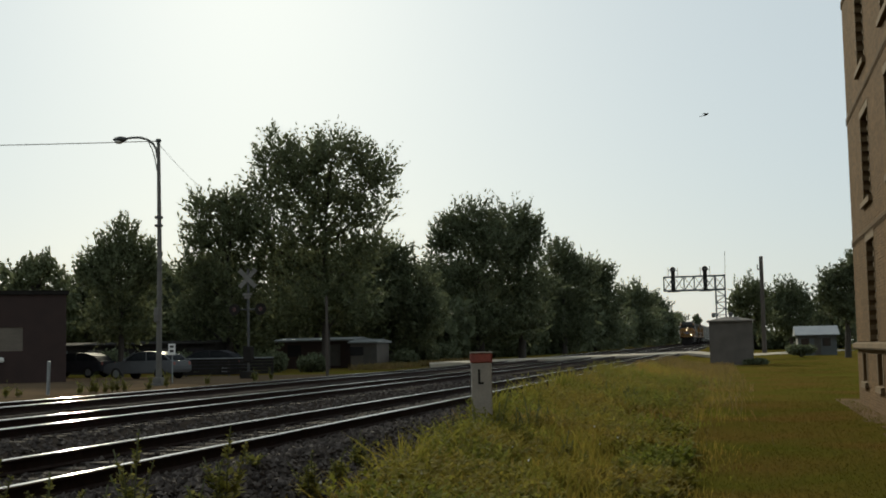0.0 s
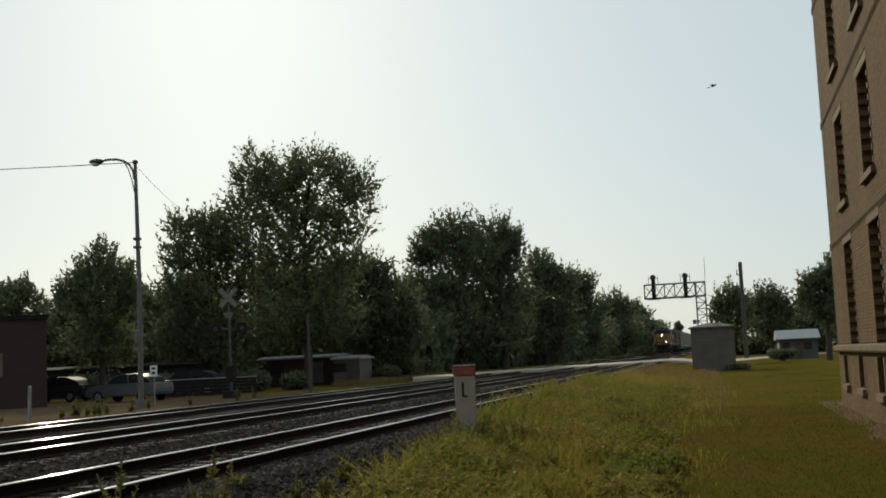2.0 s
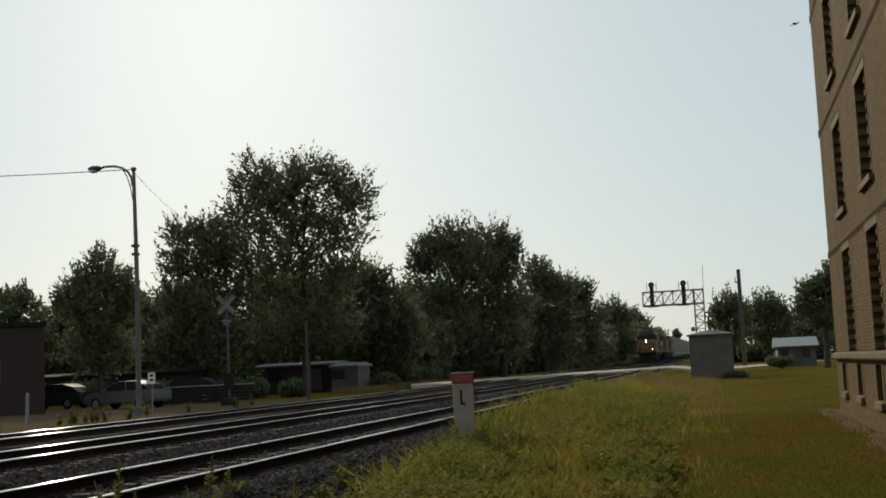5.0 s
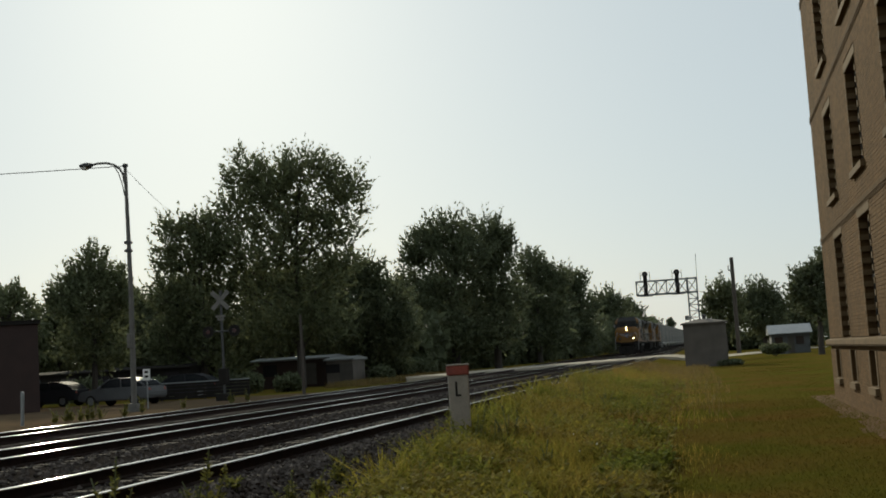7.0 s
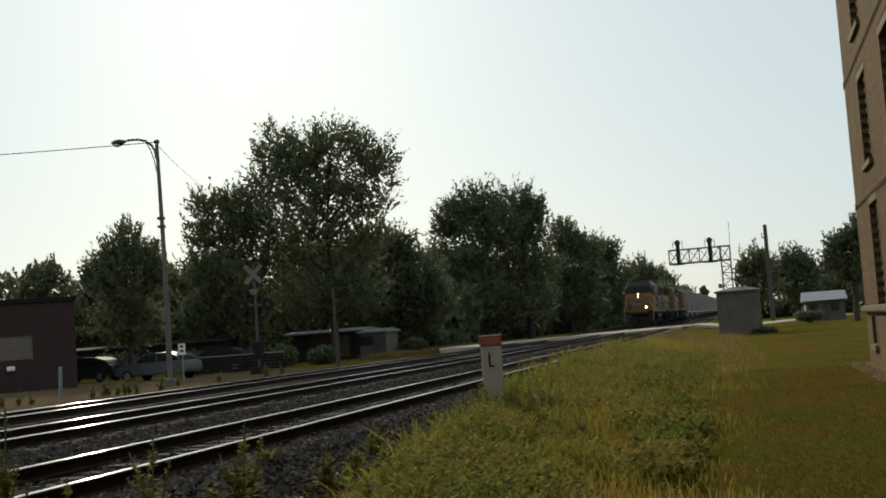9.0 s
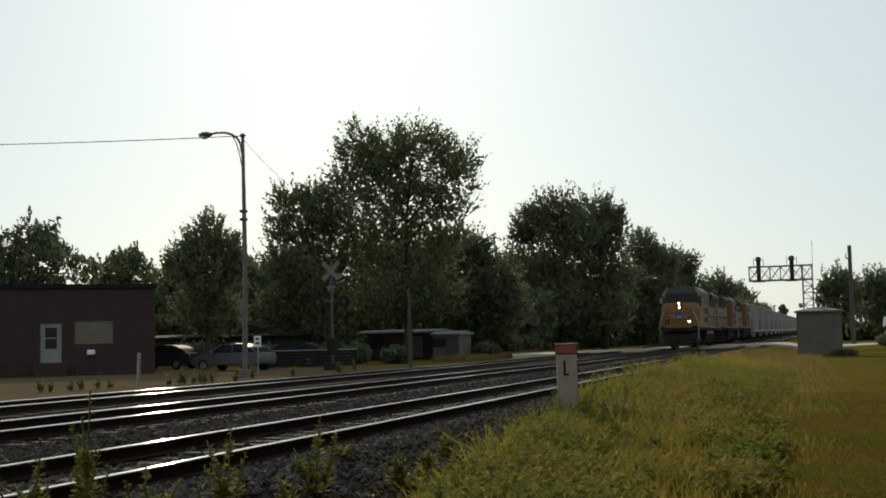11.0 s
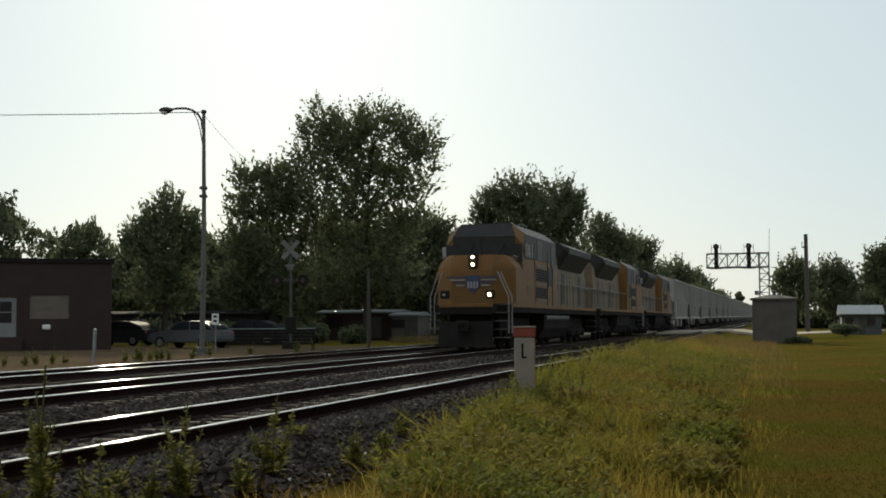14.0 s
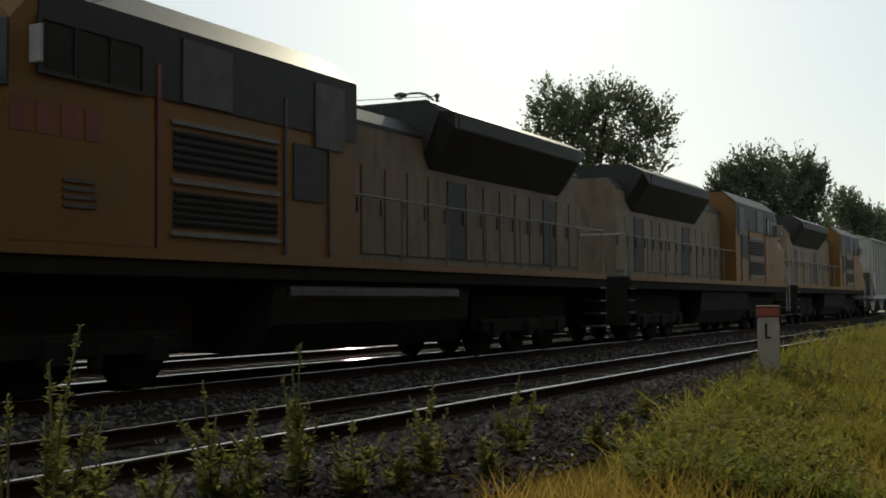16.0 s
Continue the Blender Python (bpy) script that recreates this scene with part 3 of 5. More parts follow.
def garage():
    root = holder("brick_garage", pose(-33.1, 55.2, 0.36, 0, 0, 35), "low dark red brick building with white door and boarded window", "building")
    holes = [(-5.6, -4.57, 0.7, 2.68), (-3.95, -2.08, 1.6, 2.78), (-11.5, -8.6, 0.1, 2.9)]
    bm = bmesh.new()
    wall_with_holes(bm, holes, -16, 0, -0.4, 4.4, -0.3, 0)
    for v in bm.verts:
        v.co = Vector((v.co.y, -v.co.x, v.co.z))
    bmesh.ops.recalc_face_normals(bm, faces=bm.faces)
    part("front_wall", bm, M_REDBRICK, root)
    for x in (-0.3, -16):
        part("side_wall", abox(x, x + 0.3, 0.301, 12, -0.4, 4.3), M_REDBRICK, root)
    part("back_wall", abox(-16, 0, 12.0, 12.3, -0.4, 4.3), M_REDBRICK, root)
    part("roof", abox(-16.1, 0.1, -0.1, 12.4, 4.404, 4.55), M_BLACK, root)
    part("coping", box(abox(-16.12, 0.12, -0.12, -0.101, 4.42, 4.56), -16.15, 0.15, -0.14, 0.35, 4.561, 4.62), M_BLACK, root)
    door = part("door", abox(-5.6, -4.57, 0.08, 0.14, 0.7, 2.68), M_DOOR, root, "white door with a tall glass pane")
    part("pane", abox(-5.36, -4.8, 0.05, 0.079, 1.4, 2.45), M_DARKGLASS, door)
    part("crossbar", abox(-5.38, -4.78, 0.04, 0.049, 1.9, 1.95), M_DOOR, door)
    part("step", abox(-5.9, -4.3, -0.9, -0.01, -0.3, 0.66), M_REDBRICK, root)
    part("boarded_window", abox(-3.95, -2.08, 0.05, 0.12, 1.6, 2.78), M_BOARD, root, "window boarded with a pale panel")
    part("garage_door", abox(-11.5, -8.6, 0.12, 0.2, 0.1, 2.9), M_BLACK, root)
    part("wall_lamp", abox(-3.35, -2.95, -0.2, -0.002, 1.05, 1.3, bevel=0.05), M_WHITE, root)


garage()


# ---- parked car ----
M_CARGLASS = mat("dusty car glass", (0.02, 0.022, 0.025), (0.03, 0.032, 0.034), 3, 0.7, bump=0, spec=0.04)


def parked_car(at, label, paint):
    root = holder("car", at, label, "car", "parked cars")
    # side outline (y along the car, nose at 0), swept across the width in slices for rounded shoulders
    low = [(0.0, 0.45), (0.02, 0.72), (0.25, 0.86), (1.25, 0.98), (3.9, 1.0), (4.45, 0.95), (4.5, 0.6), (4.45, 0.35), (0.1, 0.3)]
    cab = [(1.15, 0.97), (1.95, 1.40), (2.4, 1.47), (3.3, 1.45), (3.9, 1.25), (4.25, 0.99)]
    bm = bmesh.new()
    prism(bm, low, "x", -0.86, 0.86)
    bmesh.ops.bevel(bm, geom=bm.edges[:], offset=0.06, segments=2, affect="EDGES")
    body = part("body", bm, paint, root)
    bm = bmesh.new()
    prism(bm, cab, "x", -0.72, 0.72)
    bmesh.ops.bevel(bm, geom=bm.edges[:], offset=0.08, segments=2, affect="EDGES")
    part("cabin_glass", bm, M_CARGLASS, root)
    bm = bmesh.new()
    prism(bm, [(1.92, 1.405), (2.4, 1.475), (3.3, 1.455), (3.88, 1.26), (3.86, 1.24), (3.3, 1.42), (2.4, 1.44), (1.95, 1.38)], "x", -0.7, 0.7)
    part("roof", bm, paint, root)
    for x in (-0.74, 0.74):
        for pts in ([(1.2, 0.98), (1.95, 1.42)], [(2.7, 0.98), (2.7, 1.44)], [(4.2, 1.0), (3.85, 1.27)]):
            part("pillar", path_tube(bmesh.new(), [(x * 0.97, *p) for p in pts], 0.04), paint, root)
        part("mirror", ball(bmesh.new(), (x * 1.28, 1.5, 1.02), 0.12, 1, 0.5, 0.7, 8), paint, root)
        part("headlight", ball(bmesh.new(), (x * 0.8, 0.06, 0.7), 0.14, 1.3, 0.5, 0.7, 8), M_WHITE, root)
        part("tail_light", ball(bmesh.new(), (x * 0.9, 4.44, 0.8), 0.13, 1.0, 0.4, 0.8, 8), M_RED, root)
        for y in (0.85, 3.65):
            w = part("wheel", tube(bmesh.new(), (x * 0.98, y, 0.32), (x * 1.19, y, 0.32), 0.32, 0.32, 16), M_BLACK, root)
            part("rim", tube(bmesh.new(), (x * 1.195, y, 0.32), (x * 1.21, y, 0.32), 0.2, 0.18, 12), M_GREYMETAL, w)
    part("bumper", abox(-0.8, 0.8, -0.06, -0.002, 0.38, 0.58, bevel=0.02), M_DARKMETAL, root)
    return root


M_SILVER = mat("dusty silver car paint", (0.085, 0.086, 0.088), (0.07, 0.071, 0.073), 2, 0.5, 0.0, bump=0, spec=0.4)
M_DARKCAR = mat("dusty dark car paint", (0.035, 0.035, 0.04), (0.028, 0.028, 0.032), 2, 0.7, 0.0, bump=0, spec=0.1)
M_REDCAR = mat("dark red car paint", (0.10, 0.018, 0.018), (0.08, 0.014, 0.014), 2, 0.55, 0.0, bump=0, spec=0.3)
parked_car(pose(-33.0, 59.8, 0.35, 0, 0, -100), "silver parked sedan on the gravel lot behind the street lamp", M_SILVER)
parked_car(pose(-40.8, 50.6, 0.37, 0, 0, 80), "silver parked car beside the brick building", M_SILVER)
parked_car(pose(-39.5, 45.5, 0.37, 0, 0, 100), "dark red parked car on the gravel lot", M_REDCAR)
parked_car(pose(-40.7, 65.5, 0.37, 0, 0, -95), "dark parked car beneath the trees", M_DARKCAR)
parked_car(pose(-33.0, 66.5, 0.37, 0, 0, -85), "dark parked car beneath the trees", M_DARKCAR)


# ---- small posts on the lot ----
def bollard(x, y, h, r=0.07, m=None):
    ob = holder("bollard", pose(x, y, land(x, y), 2 * noise.noise((x, y, 1)), 2, 0), "short grey post at the edge of the lot", "bollard", "posts along the lot")
    part("post", tube(bmesh.new(), (0, 0, -0.2), (0, 0, h), r, r, 8), m or M_GREYMETAL, ob)
    part("cap", ball(bmesh.new(), (0, 0, h), r * 1.02, sz=0.5, n=8), m or M_GREYMETAL, ob)


bollard(-22.8, 36.9, 1.12, 0.06)


def small_sign():
    root = holder("small_sign", pose(-24.7, 50, 0.37), "small white notice on a thin post", "sign")
    part("post", tube(bmesh.new(), (0, 0, -0.1), (0, 0, 1.7), 0.03), M_GREYMETAL, root)
    b = part("board", abox(-0.17, 0.17, -0.05, -0.031, 1.25, 1.75, bevel=0.005), M_WHITE, root)
    for z in (1.62, 1.42):
        part("bar", abox(-0.09, 0.09, -0.056, -0.0505, z - 0.05, z + 0.05), M_BLACK, b)


small_sign()


# ---- long low shed, sheds and trailers under the trees ----
def low_shed(x0, x1, y, h, depth, wall_m, label, roof_m):
    g = land(-25, y) - 0.02
    root = holder("shed", pose((x0 + x1) / 2, y, g), label, "shed", "sheds under the trees")
    w = (x1 - x0) / 2
    part("wall", abox(-w, w, 0, depth, -0.2, h), wall_m, root)
    r = bmesh.new()
    prism(r, [(-0.25, h + 0.002), (depth + 0.25, h + 0.002), (depth + 0.25, h + 0.1), (depth / 2, h + 0.28), (-0.25, h + 0.1)], "x", -w - 0.15, w + 0.15)
    part("roof", r, roof_m, root, "pale metal roof catching the sun")
    k = max(2, int(w * 2 / 2.2))
    for i in range(k):
        x = -w + (i + 0.5) * 2 * w / k
        part("door" if i % 2 else "window", abox(x - 0.5, x + 0.5, -0.05, -0.002, 0.2 if i % 2 else 0.9, h - 0.25), M_FRAME if i % 2 else M_DARKGLASS, root)


low_shed(-32.5, -26.6, 82, 1.95, 4, M_REDBRICK, "long low dark shed beneath the trees", M_GREYMETAL)
low_shed(-26.5, -24.6, 81, 1.75, 3, M_HUT, "small grey shed beneath the trees", M_GREYMETAL)
low_shed(-46, -33.5, 74, 1.9, 4, M_BLACK, "dark low shed behind the parked cars", M_BLACK)


def low_fence(x0, y0, x1, y1, h):
    """Posts, dark boards and a pale top rail."""
    a, b = Vector((x0, y0, 0)), Vector((x1, y1, 0))
    ln = (b - a).length
    turn = math.degrees(math.atan2(y1 - y0, x1 - x0))
    root = holder("fence", pose(x0, y0, 0.37, 0, 0, turn), "low dark board fence with a pale top rail", "fence")
    n = int(ln / 1.8)
    for i in range(n + 1):
        part("post", abox(ln * i / n - 0.06, ln * i / n + 0.06, 0.03, 0.15, -0.2, h - 0.06), M_WOODPOLE, root)
    for k in range(5):
        part("board", abox(-0.1, ln + 0.1, 0, 0.028, 0.08 + k * 0.19, 0.24 + k * 0.19), M_BLACK, root)
    part("top_rail", abox(-0.12, ln + 0.12, -0.05, 0.16, h - 0.058, h, bevel=0.01), M_GREYMETAL, root, "pale top rail")


low_fence(-30.4, 63.2, -25.8, 64.6, 1.02)


def far_house(x0, x1, y, eave, ridge):
    g = land(8, y)
    root = holder("house", pose((x0 + x1) / 2, y, g), "small house with a pale metal roof across the lawn", "house")
    w = (x1 - x0) / 2
    part("wall", abox(-w, w, 0, 5, -0.2, eave), M_SIDING, root)
    r = bmesh.new()
    prism(r, [(-0.4, eave), (5.4, eave), (5.4, eave + 0.08), (2.5, ridge), (-0.4, eave + 0.08)], "x", -w - 0.3, w + 0.3)
    part("roof", r, M_ROOFPALE, root, "pale metal roof")
    for x in (-1.2, 0.9):
        win = part("window", abox(x - 0.4, x + 0.4, -0.04, -0.002, 0.9, 1.7), M_DARKGLASS, root)
        part("window_frame", box(abox(x - 0.46, x + 0.46, -0.06, -0.041, 1.701, 1.78), x - 0.46, x + 0.46, -0.06, -0.041, 0.82, 0.899), M_SIDING, win)
    part("door", abox(-0.3, 0.35, -0.04, -0.002, 0, 1.75), M_FRAME, root)


M_ROOFPALE = mat("pale metal roof", (0.26, 0.27, 0.275), (0.22, 0.23, 0.235), 1.5, 0.5, 0.2, bump=0.1)
M_SIDING = mat("grey siding", (0.10, 0.105, 0.105), (0.08, 0.085, 0.085), 1.5, 0.8, bump=0.2, stretch=(1, 1, 8))
far_house(5.6, 9.4, 130, 2.0, 3.0)

# ---- trees ----
RNG = np.random.default_rng(11)


def leaf_cloud(points, size, up=0.0, slim=0.45):
    """Leaf quads at the points, turned at random. Returns vertex and face arrays."""
    k = len(points)
    a = RNG.normal(size=(k, 3))
    a[:, 2] += up * np.sign(a[:, 2] + 1e-9) + up
    a /= np.linalg.norm(a, axis=1)[:, None]
    b = np.cross(a, RNG.normal(size=(k, 3)))
    b /= np.linalg.norm(b, axis=1)[:, None]
    s = size * RNG.uniform(0.6, 1.3, k)[:, None]
    v = np.stack([points - a * s, points + b * s * slim, points + a * s, points - b * s * slim], 1).reshape(-1, 3)
    return v, np.arange(4 * k).reshape(-1, 4)


def blob_points(c, r, n, shell=0.45):
    d = RNG.normal(size=(n, 3))
    d /= np.linalg.norm(d, axis=1)[:, None]
    rad = (shell + (1 - shell) * RNG.uniform(0, 1, n) ** 0.6)[:, None]
    wob = 1 + 0.25 * np.sin(d[:, :1] * 5 + c[0]) * np.sin(d[:, 1:2] * 4 + c[1])
    return np.array(c) + d * rad * np.array(r) * wob


def tree(x, y, top, half, label, leaf=0.2, count=14000, shoots=90, base=1.6, leafmat=None, deep=None, wide=0.72, blobs=38, trunk=0.28, inner=0.8):
    """Tapered trunk, limbs to every clump, clumps of leaves in an uneven egg, and upright shoots at its rim."""
    g = land(x, y)
    h = top - g
    root = holder("tree", pose(x, y, g), label, "tree", "trees")
    deep = deep or half
    cs = []
    for i in range(blobs):
        f = (i + 0.5) / blobs
        zc = base + (h - base) * (0.08 + 0.85 * f)
        env = math.sin(math.pi * min(1, max(0.02, (0.18 + 0.74 * f)))) ** wide
        a = i * 2.4 + RNG.uniform(-0.5, 0.5)
        rr = RNG.uniform(0.25, 0.92) * env
        rb = half * RNG.uniform(0.20, 0.34) * (0.6 + 0.5 * env)
        cs.append(((math.cos(a) * rr * half, math.sin(a) * rr * deep, zc), (rb, rb, rb * 0.9)))
    pts = []
    tot = sum(c[1][0] ** 2 for c in cs)
    for c, r in cs:
        pts.append(blob_points(c, r, int(count * r[0] ** 2 / tot)))
    v, f = leaf_cloud(np.concatenate(pts), leaf, 0.3)
    vs, fs, k = [v], [f], len(v)
    # upright shoots
    sp = []
    for i in range(shoots):
        c, r = cs[int(RNG.integers(len(cs) // 3, len(cs)))]
        d = RNG.normal(size=3)
        d[2] = abs(d[2]) * 1.2 + 0.3
        d /= np.linalg.norm(d)
        p0 = np.array(c) + d * np.array(r) * RNG.uniform(inner, 1.0 if inner < 0.8 else 0.8)
        ln = min(half, 4.5) * RNG.uniform(0.12, 0.26)
        way = np.array([d[0] * 0.35, d[1] * 0.35, 1.0])
        m = 16
        q = np.linspace(0, 1, m)[:, None]
        sp.append(p0 + way * ln * q + RNG.normal(size=(m, 3)) * 0.16 * (1.15 - q) * half * 0.16)
    if sp:
        v2, f2 = leaf_cloud(np.concatenate(sp), leaf * 0.95, 0.8)
        vs.append(v2)
        fs.append(f2 + k)
    ob = raw("crown", np.concatenate(vs).tolist(), np.concatenate(fs).tolist(), leafmat or M_LEAF, parent=root)
    bm = bmesh.new()
    tube(bm, (0, 0, -0.3), (0.1, 0, h * 0.35), trunk, trunk * 0.72, 9)
    tube(bm, (0.1, 0, h * 0.35), (0, 0.05, h * 0.75), trunk * 0.72, trunk * 0.25, 7)
    for c, r in cs:
        z0 = max(base * 0.8, min(h * 0.7, c[2] - 0.45 * math.hypot(c[0], c[1]) - 0.8))
        mid = (c[0] * 0.5, c[1] * 0.5, (z0 + c[2]) / 2 + 0.2)
        tube(bm, (0.05, 0, z0), mid, trunk * 0.28, trunk * 0.18, 5)
        tube(bm, mid, c, trunk * 0.18, trunk * 0.06, 5)
    part("trunk", bm, M_BARK, root)
    return root


def lobed_tree(x, y, lobes, label, leaf, dense, leafmat, trunk):
    """Trunk, a limb to each lobe (offset, height, half width, half height), twigs, and leafy sprays fanning out and up."""
    g = land(x, y)
    root = holder("tree", pose(x, y, g), label, "tree", "trees")
    scale = leaf / 0.2
    vs, wood = [], bmesh.new()
    h = max(q[1] for q in lobes) - g
    tube(wood, (0, 0, -0.3), (0.08, 0, h * 0.3), trunk, trunk * 0.8, 9)
    tube(wood, (0.08, 0, h * 0.3), (0, 0.05, h * 0.7), trunk * 0.8, trunk * 0.3, 7)
    for dx, z, rx, rz in lobes:
        c = np.array((dx, RNG.uniform(-0.35, 0.35) * rx, z - g))
        r = np.array((rx, rx, rz))
        foot = (0.05, 0, max(h * 0.15, min(h * 0.65, c[2] - 0.5 * abs(dx) - 1.0)))
        mid = (c[0] * 0.55, c[1] * 0.5, (foot[2] + c[2]) / 2 + 0.25)
        tube(wood, foot, mid, trunk * 0.32, trunk * 0.2, 5)
        tube(wood, mid, c.tolist(), trunk * 0.2, trunk * 0.1, 5)
        n = max(12, int(2.3 * dense * math.pi * rx * rz))
        u = RNG.normal(size=(n, 3))
        u /= np.linalg.norm(u, axis=1)[:, None]
        rough = 1 + 0.16 * np.sin(u[:, :1] * 6 + dx) * np.sin(u[:, 2:3] * 7 + z)
        p = c + u * r * (RNG.uniform(0.02, 1.0, (n, 1)) ** 0.45) * 0.82 * rough
        d = u * np.array((0.75, 0.75, 0.5)) + np.array((0, 0, 0.75)) + RNG.normal(size=(n, 3)) * 0.28
        d /= np.linalg.norm(d, axis=1)[:, None]
        ln = np.minimum(1.45 * scale, 0.55 * rx + 0.3) * RNG.uniform(0.5, 1.25, (n, 1))
        for i in range(0, n, 16):
            tube(wood, c.tolist(), (p[i] + d[i] * ln[i] * 0.5).tolist(), trunk * 0.08, 0.012, 3, False)
        m = 13
        q = np.linspace(0, 1, m)[None, :, None]
        pts = p[:, None, :] + d[:, None, :] * ln[:, None, :] * q + RNG.normal(size=(n, m, 3)) * 0.14 * scale * (1.25 - q)
        a = d[:, None, :] + RNG.normal(size=(n, m, 3)) * 0.6
        a /= np.linalg.norm(a, axis=2)[:, :, None]
        b = np.cross(a, RNG.normal(size=(n, m, 3)))
        b /= np.linalg.norm(b, axis=2)[:, :, None]
        s = leaf * RNG.uniform(0.55, 1.2, (n, m, 1)) * (1.1 - 0.45 * q)
        vs.append(np.stack([pts - a * s, pts + b * s * 0.46, pts + a * s, pts - b * s * 0.46], 2).reshape(-1, 3))
    v = np.concatenate(vs)
    v[:, 2] = np.maximum(v[:, 2], 0.1)
    raw("crown", v.tolist(), np.arange(len(v)).reshape(-1, 4).tolist(), leafmat, parent=root)
    part("trunk", wood, M_BARK, root)
    return root


lobed_tree(-27.3, 78, [(0.9, 14.6, 2.9, 1.8), (-3.2, 14.8, 1.9, 2.0), (3.6, 13.3, 1.9, 2.2), (-1.2, 13.5, 2.2, 1.8), (2.7, 10.8, 2.1, 1.5), (-0.5, 11.9, 3.3, 1.9), (-4.8, 12.3, 1.6, 2.1), (-1.3, 9.6, 3.9, 1.6), (-5.4, 10.0, 2.0, 1.8), (-3.6, 7.4, 2.8, 2.0), (0.5, 7.0, 3.0, 2.0), (3.0, 8.2, 2.0, 1.5), (-1.0, 4.6, 2.8, 1.9), (1.8, 4.8, 2.6, 1.8)],
           "large silver maple with a broad feathery crown", 0.2, 5.2, M_LEAF, 0.32)
lobed_tree(-33.4, 76, [(-1.6, 11.4, 1.7, 1.1), (0.1, 11.6, 1.3, 1.1), (-2.1, 9.4, 1.3, 1.4), (-0.2, 9.1, 1.9, 1.9), (-2.2, 6.9, 1.6, 1.6), (-0.2, 6.0, 3.0, 2.3), (-2.5, 3.8, 1.8, 1.8), (0.6, 3.3, 2.8, 2.1)],
           "spreading maple with a loose open crown", 0.2, 6.5, M_LEAF, 0.32)
lobed_tree(-26.3, 90, [(0.8, 8.3, 1.5, 1.7), (-1.5, 8.0, 2.0, 2.0), (2.1, 5.9, 2.0, 2.0), (-0.4, 5.1, 3.5, 2.4), (3.2, 3.7, 1.7, 1.7), (0.0, 2.5, 3.5, 1.7)],
           "dark broadleaf tree beneath the taller maples", 0.22, 8, M_LEAF2, 0.3)
lobed_tree(-33.0, 92, [(-1.8, 8.1, 2.7, 2.0), (2.0, 7.5, 2.7, 2.0), (0.1, 4.9, 5.0, 2.7)],
           "dark broadleaf tree beneath the taller maples", 0.23, 7, M_LEAF2, 0.3)
lobed_tree(-24.1, 113, [(0.0, 13.4, 2.8, 2.1), (-2.5, 12.7, 2.0, 1.7), (-3.6, 11.3, 1.5, 1.4), (0.8, 11.1, 3.8, 1.9), (-4.2, 8.8, 2.2, 1.6), (-0.4, 7.9, 4.0, 2.3), (0.1, 4.1, 4.6, 2.7)],
           "tall cottonwood with a clumped crown", 0.25, 5.0, M_LEAF2, 0.45)
lobed_tree(-20.6, 116, [(-0.4, 13.4, 2.4, 2.2), (1.1, 12.3, 1.5, 1.9), (-0.9, 10.4, 3.0, 2.2), (0.2, 7.4, 3.3, 2.5), (-0.5, 4.1, 3.8, 2.7)],
           "tall cottonwood with a clumped crown", 0.25, 5.0, M_LEAF2, 0.4)
lobed_tree(-21.3, 150, [(-0.7, 12.3, 2.5, 2.4), (1.7, 10.9, 2.7, 2.2), (0.2, 7.8, 3.9, 3.2), (0.1, 4.0, 4.2, 3.1)],
           "broadleaf tree in the row along the tracks", 0.3, 3.6, M_LEAF2, 0.35)
lobed_tree(-21.5, 185, [(1.0, 11.9, 2.4, 2.6), (-0.9, 11.3, 3.0, 2.9), (0.7, 7.8, 3.9, 3.9), (-0.3, 4.0, 4.3, 3.4)],
           "broadleaf tree in the row along the tracks", 0.36, 2.6, M_LEAF2, 0.35)
lobed_tree(-21.0, 250, [(0.3, 10.3, 3.9, 3.9), (-2.0, 7.5, 3.5, 4.6), (0.1, 4.6, 5.2, 3.7)],
           "broadleaf tree in the row along the tracks", 0.45, 1.7, M_LEAF2, 0.35)
lobed_tree(-21.8, 330, [(-0.4, 10.4, 4.2, 5.1), (2.4, 6.1, 3.6, 4.2), (-0.6, 4.9, 5.4, 4.2)],
           "broadleaf tree in the row along the tracks", 0.55, 1.1, M_LEAF2, 0.35)
lobed_tree(-34.9, 64, [(-0.0, 8.3, 1.1, 1.4), (-1.2, 7.4, 1.0, 1.2), (1.4, 7.1, 1.0, 1.4), (-1.7, 6.3, 1.1, 1.2), (2.2, 6.1, 0.7, 1.1), (0.1, 5.9, 2.1, 1.8), (-0.3, 3.6, 2.5, 1.8)],
           "young maple with upright shoots and a rounded crown", 0.17, 11, M_LEAF, 0.2)
lobed_tree(1.3, 172, [(-0.4, 8.3, 1.9, 2.5), (1.3, 7.1, 1.9, 2.2), (-1.5, 6.8, 1.6, 2.0), (0.5, 4.5, 2.9, 2.3)],
           "broadleaf tree behind the equipment hut", 0.32, 3.2, M_LEAF, 0.3)
lobed_tree(6.9, 182, [(-0.1, 8.2, 2.6, 2.4), (1.7, 6.5, 1.9, 2.3), (-1.8, 6.6, 2.0, 2.3), (0.1, 4.1, 3.7, 2.3)],
           "dark broadleaf tree across the lawn", 0.34, 3.2, M_LEAF2, 0.3)
lobed_tree(9.0, 112, [(-0.9, 6.8, 1.3, 1.4), (0.5, 7.2, 1.4, 1.7), (-1.6, 5.6, 1.0, 1.1), (1.3, 8.2, 1.3, 1.5), (-0.3, 4.3, 1.5, 1.4), (1.3, 4.7, 1.7, 2.2)],
           "dark broadleaf tree across the lawn near the brick building", 0.24, 6.5, M_LEAF2, 0.3)
